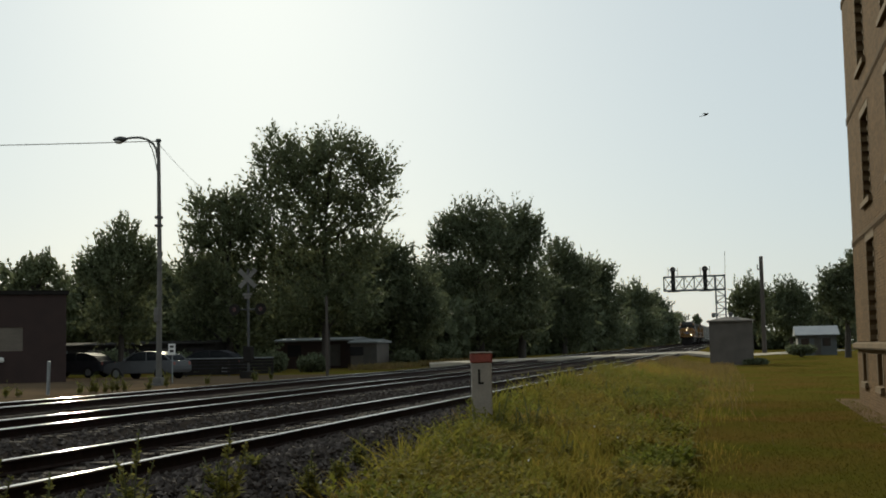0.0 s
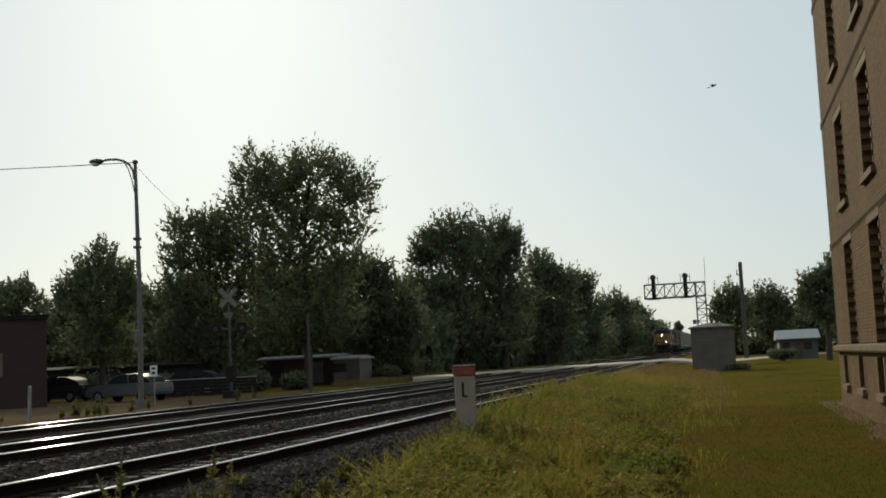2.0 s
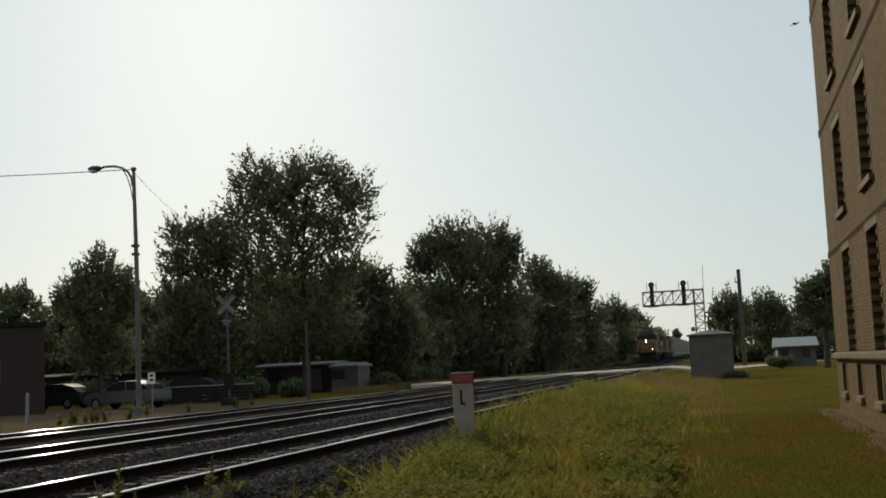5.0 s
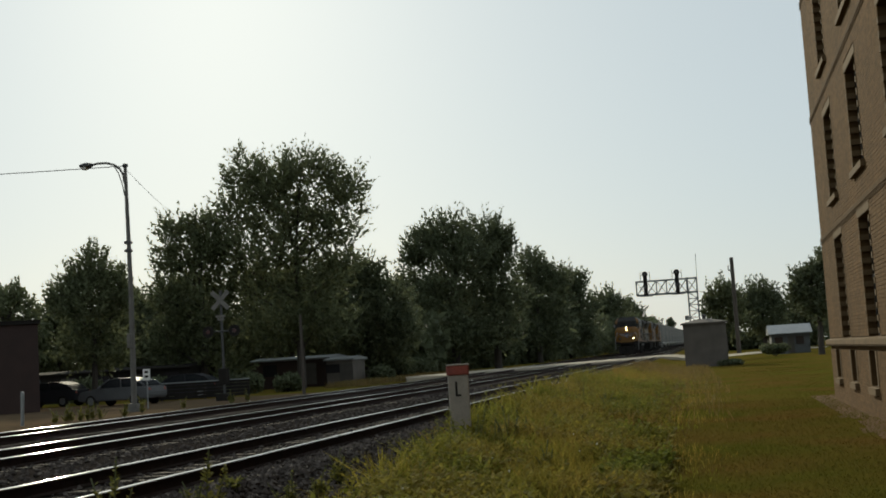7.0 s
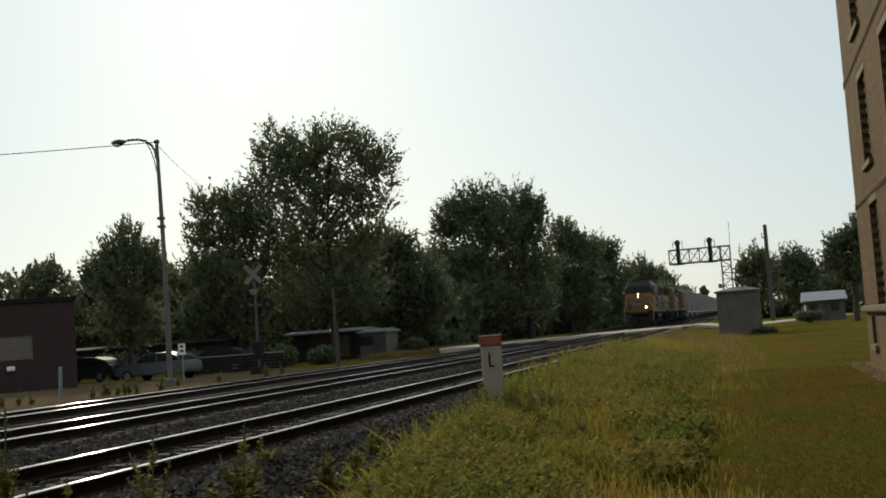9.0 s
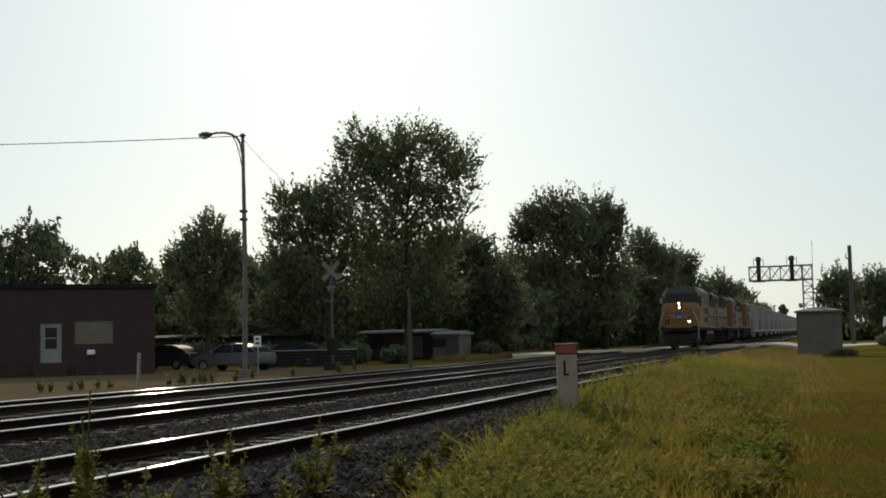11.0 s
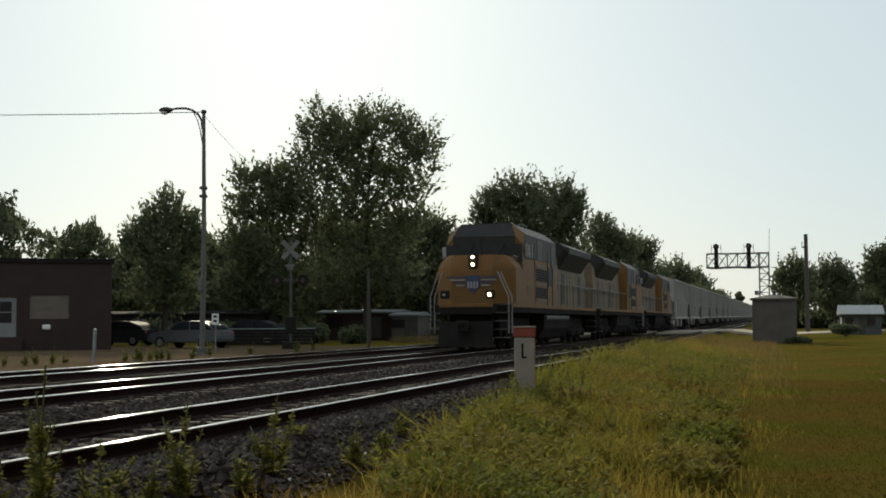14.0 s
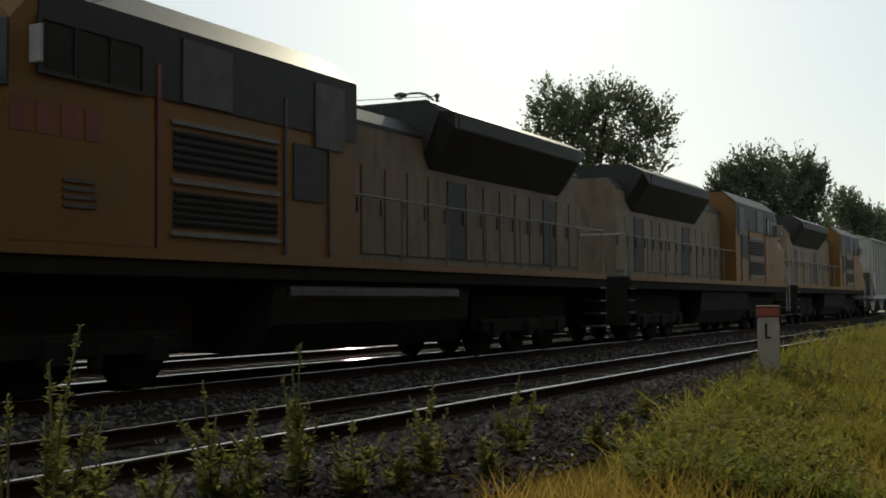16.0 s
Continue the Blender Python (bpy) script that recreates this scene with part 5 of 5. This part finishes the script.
    for s in (-1, 1):
        for a, b in ((3.16, 3.64), (3.72, 4.2), (4.28, 4.74)):
            x = s * (W + 0.014)
            g = abox(min(x, x + s * 0.012), max(x, x + s * 0.012), a, b, 3.53, 4.06)
            w = part("side_window", g, M_CABGLASS, cab)
            fr = bmesh.new()
            for (ya, yb, za, zb) in ((a - 0.06, a, 3.48, 4.1), (b, b + 0.06, 3.48, 4.1), (a, b, 3.48, 3.53), (a, b, 4.06, 4.1)):
                box(fr, min(x, x + s * 0.03), max(x, x + s * 0.03), ya, yb, za, zb)
            part("window_frame", fr, M_LOCOGREY, w)
        part("side_mirror", abox(min(s * 1.55, s * 1.72), max(s * 1.55, s * 1.72), 2.95, 3.0, 3.55, 3.95, bevel=0.01), M_PALE, cab)
        # lettering bars on the cab side
        for i in range(4):
            x = s * (W + 0.004)
            part("number_bar", abox(min(x, x + s * 0.006), max(x, x + s * 0.006), 2.75 + 0.36 * i, 3.0 + 0.36 * i, 2.85, 3.2), M_STRIPE, cab)
        for i in range(4):
            x = s * (W + 0.004)
            part("louvre", abox(min(x, x + s * 0.02), max(x, x + s * 0.02), 3.5, 4.0, 2.1 + 0.09 * i, 2.14 + 0.09 * i), M_DARKMETAL, cab)
    # tall equipment body behind the cab
    bm = bmesh.new()
    loft(bm, [sec(5.03, 4.76, 1.49), sec(9.66, 4.76, 1.49)])
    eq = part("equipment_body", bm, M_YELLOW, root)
    for s in (-1, 1):
        x = s * 1.493
        for za, zb in ((2.66, 3.16), (1.98, 2.42)):
            g = part("grille", abox(min(x, x + s * 0.012), max(x, x + s * 0.012), 5.35, 7.55, za, zb), M_GRILLE, eq, "dark air grille")
            for k in range(5):
                zz = za + (zb - za) * (k + 0.5) / 5
                part("slat", abox(min(x + s * 0.0125, x + s * 0.03), max(x + s * 0.0125, x + s * 0.03), 5.36, 7.54, zz - 0.018, zz + 0.018), M_BLACK, g)
        for y in (5.06, 7.75, 8.9):
            part("door_seam", abox(min(x, x + s * 0.03), max(x, x + s * 0.03), y - 0.03, y + 0.03, 1.72, 3.9), M_STRIPE if y < 6 else M_DARKMETAL, eq)
        for zz in (1.90, 2.54, 3.26):
            part("grille_trim", abox(min(x, x + s * 0.035), max(x, x + s * 0.035), 5.3, 7.6, zz - 0.03, zz + 0.03), M_RAILING, eq)
        part("side_hatch", abox(min(x, x + s * 0.02), max(x, x + s * 0.02), 7.95, 8.75, 2.5, 3.3), M_GRILLE, eq)
        part("upper_louvre", abox(min(s * 1.514, s * 1.53), max(s * 1.514, s * 1.53), 5.5, 6.5, 3.52, 4.3), M_DARKMETAL, eq)
        part("upper_louvre", abox(min(s * 1.514, s * 1.53), max(s * 1.514, s * 1.53), 8.5, 9.3, 3.3, 4.25), M_DARKMETAL, eq)
    part("roof_box", abox(-0.7, 0.7, 5.4, 8.4, 4.808, 4.87, bevel=0.03), M_LOCOGREY, eq)
    part("aerial", tube(bmesh.new(), (0.5, 4.7, 4.80), (0.5, 4.7, 5.07), 0.02), M_BLACK, eq)
    bm = bmesh.new()
    for dx in (-0.14, 0, 0.14):
        tube(bm, (dx, 9.6, 4.90), (dx, 10.05, 4.92), 0.035, 0.09, 8)
    box(bm, -0.2, 0.2, 9.5, 9.6, 4.807, 4.96)
    part("horn", bm, M_BLACK, eq)
    # long hood
    hs = lambda y, w=0.98, zt=4.26: [(-w, y, 1.70), (-w, y, zt - 0.25), (-w + 0.25, y, zt), (w - 0.25, y, zt), (w, y, zt - 0.25), (w, y, 1.70)]
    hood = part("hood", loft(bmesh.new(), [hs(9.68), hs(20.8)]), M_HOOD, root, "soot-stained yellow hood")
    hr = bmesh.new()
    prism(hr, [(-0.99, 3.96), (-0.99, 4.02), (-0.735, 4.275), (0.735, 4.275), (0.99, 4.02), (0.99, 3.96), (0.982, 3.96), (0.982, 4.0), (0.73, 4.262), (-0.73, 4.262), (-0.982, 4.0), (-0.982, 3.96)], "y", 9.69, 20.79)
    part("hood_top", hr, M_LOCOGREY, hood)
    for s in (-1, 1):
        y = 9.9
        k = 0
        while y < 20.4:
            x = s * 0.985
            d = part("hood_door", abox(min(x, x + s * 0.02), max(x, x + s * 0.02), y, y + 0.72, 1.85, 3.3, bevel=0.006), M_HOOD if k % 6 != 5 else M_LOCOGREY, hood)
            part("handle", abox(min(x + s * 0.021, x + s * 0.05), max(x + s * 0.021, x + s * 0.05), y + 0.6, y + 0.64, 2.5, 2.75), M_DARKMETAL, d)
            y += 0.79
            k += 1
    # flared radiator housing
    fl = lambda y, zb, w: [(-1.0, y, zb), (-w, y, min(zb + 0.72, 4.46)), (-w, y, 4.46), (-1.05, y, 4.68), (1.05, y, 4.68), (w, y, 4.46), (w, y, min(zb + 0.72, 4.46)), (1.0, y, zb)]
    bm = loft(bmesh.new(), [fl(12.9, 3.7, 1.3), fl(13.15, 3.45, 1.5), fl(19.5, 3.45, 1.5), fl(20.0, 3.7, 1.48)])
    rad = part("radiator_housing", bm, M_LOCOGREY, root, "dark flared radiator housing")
    for s in (-1, 1):
        part("radiator_screen", abox(min(s * 1.501, s * 1.515), max(s * 1.501, s * 1.515), 13.3, 19.4, 4.19, 4.44), M_GRILLE, rad)
    for i in range(3):
        part("fan", tube(bmesh.new(), (0, 14.9 + 1.7 * i, 4.68), (0, 14.9 + 1.7 * i, 4.76), 0.7, 0.7, 18), M_LOCOGREY, rad)
    part("exhaust_stack", abox(-0.4, 0.4, 11.2, 11.9, 4.27, 4.46, bevel=0.04), M_BLACK, hood)
    # railings
    for s in (-1, 1):
        x = s * 1.44
        ys = [9.6 + 1.66 * i for i in range(8)]
        for y in ys:
            part("railing_post", tube(bmesh.new(), (x, y, 1.7), (x, y, 2.72), 0.02, 0.02, 6), M_RAILING, root)
        part("handrail", tube(bmesh.new(), (x, ys[0], 2.72), (x, ys[-1], 2.72), 0.02, 0.02, 6), M_RAILING, root)
        # stair rails and steps at the front corner
        for dy, dx in ((0.4, 1.47), (0.95, 1.47)):
            part("stair_rail", path_tube(bmesh.new(), [(s * dx, dy, 0.62), (s * dx, dy, 1.95), (s * (dx - 0.2), dy - 0.12, 2.45), (s * (dx - 0.36), dy - 0.2, 2.85)], 0.024, 6), M_PALE, root)
        for i in range(4):
            part("step", abox(min(s * 1.0, s * 1.5), max(s * 1.0, s * 1.5), 0.15, 0.55, 0.45 + 0.3 * i, 0.49 + 0.3 * i), M_DARKMETAL, root)
            part("step", abox(min(s * 1.0, s * 1.5), max(s * 1.0, s * 1.5), 20.9, 21.3, 0.45 + 0.3 * i, 0.49 + 0.3 * i), M_DARKMETAL, root)
    part("end_rail", path_tube(bmesh.new(), [(-1.4, 21.35, 1.7), (-1.4, 21.35, 2.75), (1.4, 21.35, 2.75), (1.4, 21.35, 1.7)], 0.025, 6), M_PALE, root)
    # lamps
    hl = part("headlight_housing", box(bmesh.new(), -0.17, 0.17, 0.95, 1.35, 3.0, 3.56, bevel=0.04), M_BLACK, root)
    for z in (3.15, 3.43):
        part("headlight", tube(bmesh.new(), (0, 0.949, z), (0, 0.91, z), 0.052, 0.046, 14), M_LIT, hl, "lit warm white headlight")
    for s in (1, -1):
        d = part("ditch_light_housing", abox(s * 0.85 - 0.15, s * 0.85 + 0.15, 0.02, 0.3, 1.88, 2.18, bevel=0.03), M_BLACK, root)
        part("ditch_light", tube(bmesh.new(), (s * 0.85, 0.018, 2.02), (s * 0.85, -0.02, 2.02), 0.052, 0.046, 14), M_LIT if s > 0 else M_PALE, d)
    # emblem on the nose as plain shapes
    for s in (-1, 1):
        for i in range(4):
            part("emblem_stripe", abox(min(s * 0.3, s * (1.0 - 0.12 * i)), max(s * 0.3, s * (1.0 - 0.12 * i)), 0.955, 0.98, 2.66 - 0.1 * i, 2.71 - 0.1 * i), M_PALE if i % 2 else M_BLUE, nose)
    bm = bmesh.new()
    prism(bm, [(-0.26, 2.75), (0.26, 2.75), (0.26, 2.35), (0.0, 2.08), (-0.26, 2.35)], "y", 0.945, 0.985)
    sh = part("emblem_shield", bm, M_BLUE, nose, "blue and pale shield shape")
    for i in range(4):
        part("emblem_bar", abox(-0.2 + 0.11 * i, -0.13 + 0.11 * i, 0.93, 0.944, 2.28, 2.52), M_PALE, sh)
    # underneath
    bm = bmesh.new()
    prism(bm, [(-1.35, 0.75), (-1.1, 0.35), (1.1, 0.35), (1.35, 0.75), (1.4, 1.34), (-1.4, 1.34)], "y", 7.6, 13.9)
    tank = part("fuel_tank", bm, M_BLACK, root)
    part("air_reservoir", tube(bmesh.new(), (1.3, 8.0, 1.2), (1.3, 13.4, 1.2), 0.14, 0.14, 10), M_DARKMETAL, tank)
    # added black boxes that close the open underside, standing in for its deep shade
    part("center_sill", abox(-0.75, 0.75, 0.6, 20.8, 0.75, 1.359), M_BLACK, root)
    for s in (-1, 1):
        for ya, yb in ((1.2, 6.4), (14.9, 19.9)):
            part("truck_skirt", abox(min(s * 0.86, s * 0.97), max(s * 0.86, s * 0.97), ya, yb, 0.45, 1.2, bevel=0.03), M_BLACK, root)
    truck(root, 2.0, 3, 1.75, 0.53)
    truck(root, 15.6, 3, 1.75, 0.53)
    bm = bmesh.new()
    prism(bm, [(-0.28, 0.14), (-0.1, 0.14), (-0.02, 1.05), (-0.08, 1.05)], "x", -1.0, 1.0)
    part("pilot_plow", bm, M_BLACK, root)
    for y0, y1 in ((-0.75, -0.06), (21.41, 21.9)):
        part("coupler", box(abox(-0.12, 0.12, y0, y1, 0.75, 1.0, bevel=0.03), -0.2, 0.2, y0 if y0 < 0 else y1 - 0.3, y0 + 0.3 if y0 < 0 else y1, 0.68, 1.08, bevel=0.05), M_BLACK, root)
    part("end_plate", abox(-1.45, 1.45, 21.401, 21.45, 0.5, 1.66), M_BLACK, root)
    return root


def hopper(label):
    root = holder("hopper_car", pose(0, 0, 0), label, "freight car", "hopper cars of the train")
    Lc, W = 17.2, 1.5
    # body with sloped ends below
    prof = [(0.35, 2.6), (0.35, 4.59), (Lc - 0.35, 4.59), (Lc - 0.35, 2.6), (Lc - 2.6, 1.25), (2.6, 1.25)]
    bm = bmesh.new()
    prism(bm, prof, "x", -W, W)
    body = part("body", bm, M_HOPPER, root)
    bm = bmesh.new()
    prism(bm, [(-W, 4.592), (-0.85, 4.84), (0.85, 4.84), (W, 4.592)], "y", 0.3, Lc - 0.3)
    roof = part("roof", bm, M_HOPPER, root)
    part("roof_walk", abox(-0.3, 0.3, 0.4, Lc - 0.4, 4.90, 4.94), M_GREYMETAL, roof)
    for i in range(4):
        part("hatch", abox(-0.55, 0.55, 1.2 + 3.9 * i, 3.9 + 3.9 * i, 4.842, 4.895, bevel=0.01), M_HOPPER, roof)
    for s in (-1, 1):
        for i in range(15):
            y = 0.5 + (Lc - 1.0) * i / 14
            zb = 1.3 if 2.5 < y < Lc - 2.5 else 2.6
            part("side_rib", abox(min(s * W, s * (W + 0.09)), max(s * W, s * (W + 0.09)), y - 0.06, y + 0.06, zb, 4.54), M_HOPPER, body)
        part("top_chord", abox(min(s * W, s * (W + 0.11)), max(s * W, s * (W + 0.11)), 0.3, Lc - 0.3, 4.541, 4.64), M_HOPPER, body)
        part("side_sill", abox(min(s * (W - 0.15), s * (W + 0.08)), max(s * (W - 0.15), s * (W + 0.08)), 0.1, Lc - 0.1, 1.05, 1.24), M_HOPPER, body)
        part("ladder", box(abox(min(s * W, s * (W + 0.12)), max(s * W, s * (W + 0.12)), 0.08, 0.12, 1.0, 4.54), min(s * W, s * (W + 0.12)), max(s * W, s * (W + 0.12)), 0.3, 0.34, 1.0, 2.55), M_GREYMETAL, root)
    for i in range(3):
        y = 4.3 + 4.3 * i
        bm = bmesh.new()
        prism(bm, [(y - 1.5, 1.04), (y + 1.5, 1.04), (y + 0.35, 0.35), (y - 0.35, 0.35)], "x", -1.1, 1.1)
        part("discharge_gate", bm, M_HOPPER, root)
    for ya in (0.0, Lc - 2.4):
        part("end_platform", abox(-1.4, 1.4, ya, ya + 2.4, 0.95, 1.04), M_BLACK, root)
    truck(root, 1.0, 2, 1.75, 0.42)
    truck(root, Lc - 2.75, 2, 1.75, 0.42)
    part("coupler", box(abox(-0.12, 0.12, -0.45, 0, 0.75, 0.98), -0.12, 0.12, Lc, Lc + 0.35, 0.75, 0.98), M_RUST, root)
    return root


loco_lead = locomotive("yellow and grey diesel locomotive leading the freight train with lit headlights")
loco_second = copy_thing(loco_lead, pose(0, 0, 0))
loco_third = copy_thing(loco_lead, pose(0, 0, 0))
tagged(loco_second, "yellow and grey diesel locomotive coupled backwards behind the lead engine")
tagged(loco_third, "yellow and grey diesel locomotive coupled backwards ahead of the hoppers")
first_hopper = hopper("light grey covered hopper car with vertical side ribs")
HOPPERS = [first_hopper] + [copy_thing(first_hopper, pose(0, 0, 0)) for _ in range(21)]

# seconds, and how far along the track the lead engine's front lamps are
LEAD = [(0, 259.2), (1, 243.4), (2, 228.7), (3, 214.2), (4, 200.6), (5, 186.2), (6, 171.6), (7, 156.6), (8, 141.7), (9, 126.1), (10, 110.4), (11, 94.5), (12, 77.8), (12.5, 69.15), (13, 60.4), (13.5, 51.5), (14, 42.5), (14.5, 33.5), (15, 24.4), (15.3, 19.0), (15.6, 13.7), (16, 6.3)]


def bird():
    root = holder("bird", pose(-1.9, 90, 18.4), "dark bird in gliding flight against the sky", "bird")
    bm = ball(bmesh.new(), (0, 0, 0), 0.1, sx=2.2, sy=0.8, sz=0.7, n=10)
    part("body", bm, M_BLACK, root)
    for s in (-1, 1):
        bm = bmesh.new()
        q = [(-0.08, 0, 0.02), (0.10, 0, 0.02), (0.06, s * 0.35, 0.08), (-0.04, s * 0.6, 0.05), (-0.08, s * 0.32, 0.07)]
        loft(bm, [q, [(a, b, c + 0.02) for a, b, c in q]])
        part("wing", bm, M_BLACK, root)
    part("tail", abox(-0.5, -0.22, -0.09, 0.09, -0.01, 0.02), M_BLACK, root)
    return root


the_bird = bird()
BIRD = [(0.0, -1.89, 18.36), (0.5, -1.55, 19.2), (1.0, -1.11, 19.86), (1.5, -0.29, 20.35), (2.0, 0.6, 20.85), (2.5, 1.6, 21.45), (3.0, 2.35, 22.0), (3.5, 3.2, 22.6), (4.0, 4.36, 23.6), (6.0, 9.5, 26.8), (9.0, 18.0, 31.0), (16.0, 38.0, 40.0)]


def motions():
    x = TRACKS[1]

    def key(ob, off, turn=0):
        walk(ob, [(t, pose(x, y + off, RAIL_Z + rise(y + off + (-10 if turn else 10)), 0, 0, turn)) for t, y in LEAD])

    key(loco_lead, 0.0)
    key(loco_second, 44.45, 180)
    key(loco_third, 67.1, 180)
    for i, h in enumerate(HOPPERS):
        key(h, 68.45 + 18.0 * i)
    walk(the_bird, [(t, pose(bx, 90, bz, 12, -20, 20)) for t, bx, bz in BIRD])



# ---- cross ties, the nearest as pieces ----
tie_mesh = mesh_of("tie", abox(-1.3, 1.3, -0.115, 0.115, -0.17, 0.0, bevel=0.012), M_TIE)
for n, (tx, count, y0) in enumerate(((TRACKS[0], 130, 4.0), (TRACKS[1], 100, 8.0), (TRACKS[2], 60, 14.0))):
    bed = holder("tie_row", pose(tx, 0, 0), "dark weathered wooden cross ties set in gravel", "cross ties", "cross ties of the tracks", "structure")
    for i in range(count):
        y = y0 + 0.52 * i
        ob = new("tie", tie_mesh)
        ob.parent = bed
        ob.matrix_basis = pose(random.uniform(-0.04, 0.04), y, RAIL_Z - 0.163 + rise(y) + random.uniform(-0.012, 0.006), 0, 0, random.uniform(-1.2, 1.2))

# the rest of the ties, farther on
bm = bmesh.new()
for tx, y0 in ((TRACKS[0], 71.6), (TRACKS[1], 60.0), (TRACKS[2], 45.2)):
    for i in range(220):
        y = y0 + 0.52 * i
        z = RAIL_Z - 0.163 + rise(y)
        v = [bm.verts.new((tx + a, y + b, z + c)) for a in (-1.3, 1.3) for b in (-0.11, 0.11) for c in (-0.1, 0)]
        for q in ((0, 1, 3, 2), (4, 6, 7, 5), (1, 5, 7, 3), (0, 4, 5, 1), (2, 3, 7, 6)):
            bm.faces.new([v[k] for k in q])
thing("far_ties", bm, M_TIE, "dark weathered wooden cross ties farther along", "cross ties", kind="stuff")


# loose ballast stones near the camera
def stones(n):
    vs, fs = [], []
    base = np.array([(1, 0, 0), (-1, 0, 0), (0, 1, 0), (0, -1, 0), (0, 0, 1), (0, 0, -1)], float)
    tri = np.array([(0, 2, 4), (2, 1, 4), (1, 3, 4), (3, 0, 4), (2, 0, 5), (1, 2, 5), (3, 1, 5), (0, 3, 5)])
    k = 0
    while k < n:
        y = 5 + 45 * RNG.uniform() ** 1.8
        x = RNG.uniform(-13.2, -4.2) if RNG.uniform() < 0.5 else RNG.uniform(-5.9, -4.1)
        if min(abs(x - t - s * 0.7525) for t in TRACKS for s in (-1, 1)) < 0.1:
            continue
        r = RNG.uniform(0.018, 0.05)
        p = base * r * RNG.uniform(0.6, 1.3, (6, 3)) + RNG.normal(size=(6, 3)) * r * 0.25
        a = RNG.uniform(0, 6.28)
        c, s = math.cos(a), math.sin(a)
        p = p @ np.array([[c, s, 0], [-s, c, 0], [0, 0, 0.8]])
        p += np.array([x, y, land(x, y) + r * 0.4])
        vs += p.tolist()
        fs += (tri + 6 * k).tolist()
        k += 1
    raw("ballast_stones", vs, fs, M_STONE, "loose grey crushed stone between the rails", "ballast", "stuff")


stones(26000)


# ---- bricks of the tall building, where it is nearest in view ----
def bricks():
    hL, hH, joint = 0.215, 0.076, 0.009
    y0, y1 = 15.0, WY - 0.01
    shared = {}
    placed, rest = 0, []
    row = 0
    z = -0.1
    while z < 13.9:
        y = y1 - (hL / 2 if row % 2 else 0)
        spans = [(y, y1)] if row % 2 else []
        while y > y0:
            spans.append((max(y - hL, y0), y))
            y -= hL
        for a, b in spans:
            cuts = [(a + joint, b)]
            for h in building_holes:
                if h[2] - 0.16 < z + hH and z < h[3] + (0.2 if h[3] > 2 else 0.0):
                    nxt = []
                    for c, d in cuts:
                        if h[1] <= c or h[0] >= d:
                            nxt.append((c, d))
                        else:
                            if c < h[0]:
                                nxt.append((c, h[0]))
                            if d > h[1]:
                                nxt.append((h[1], d))
                    cuts = nxt
            if 1.36 < z + hH / 2 < 1.66:
                cuts = []
            for c, d in cuts:
                if d - c > 0.03:
                    rest.append((c, d, z, z + hH - joint))
        z += hH
        row += 1
    near = sorted(rest, key=lambda q: abs((q[0] + q[1]) / 2 - 22) + abs((q[2] + q[3]) / 2 - 2.5))[:300]
    chosen = set(near)
    for c, d, za, zb in near:
        key = round(d - c, 3)
        if key not in shared:
            shared[key] = mesh_of("brick", abox(-0.014, 0.0, 0, d - c, 0, zb - za), M_BRICK)
        ob = new("brick", shared[key])
        ob.parent = building_wall
        ob.matrix_basis = pose(WX - 0.001, c, za)
    bm = bmesh.new()
    for c, d, za, zb in rest:
        if (c, d, za, zb) in chosen:
            continue
        v = [bm.verts.new(p) for p in ((WX - 0.014, c, za), (WX - 0.014, d, za), (WX - 0.014, d, zb), (WX - 0.014, c, zb), (WX - 0.001, c, za), (WX - 0.001, d, za), (WX - 0.001, d, zb), (WX - 0.001, c, zb))]
        for q in ((3, 2, 1, 0), (0, 1, 5, 4), (1, 2, 6, 5), (2, 3, 7, 6), (3, 0, 4, 7)):
            bm.faces.new([v[k] for k in q])
    bmesh.ops.recalc_face_normals(bm, faces=bm.faces)
    ob = part("brickwork", bm, M_BRICK, building, "tan brick courses")
    ob["kind"] = "stuff"


bricks()

motions()
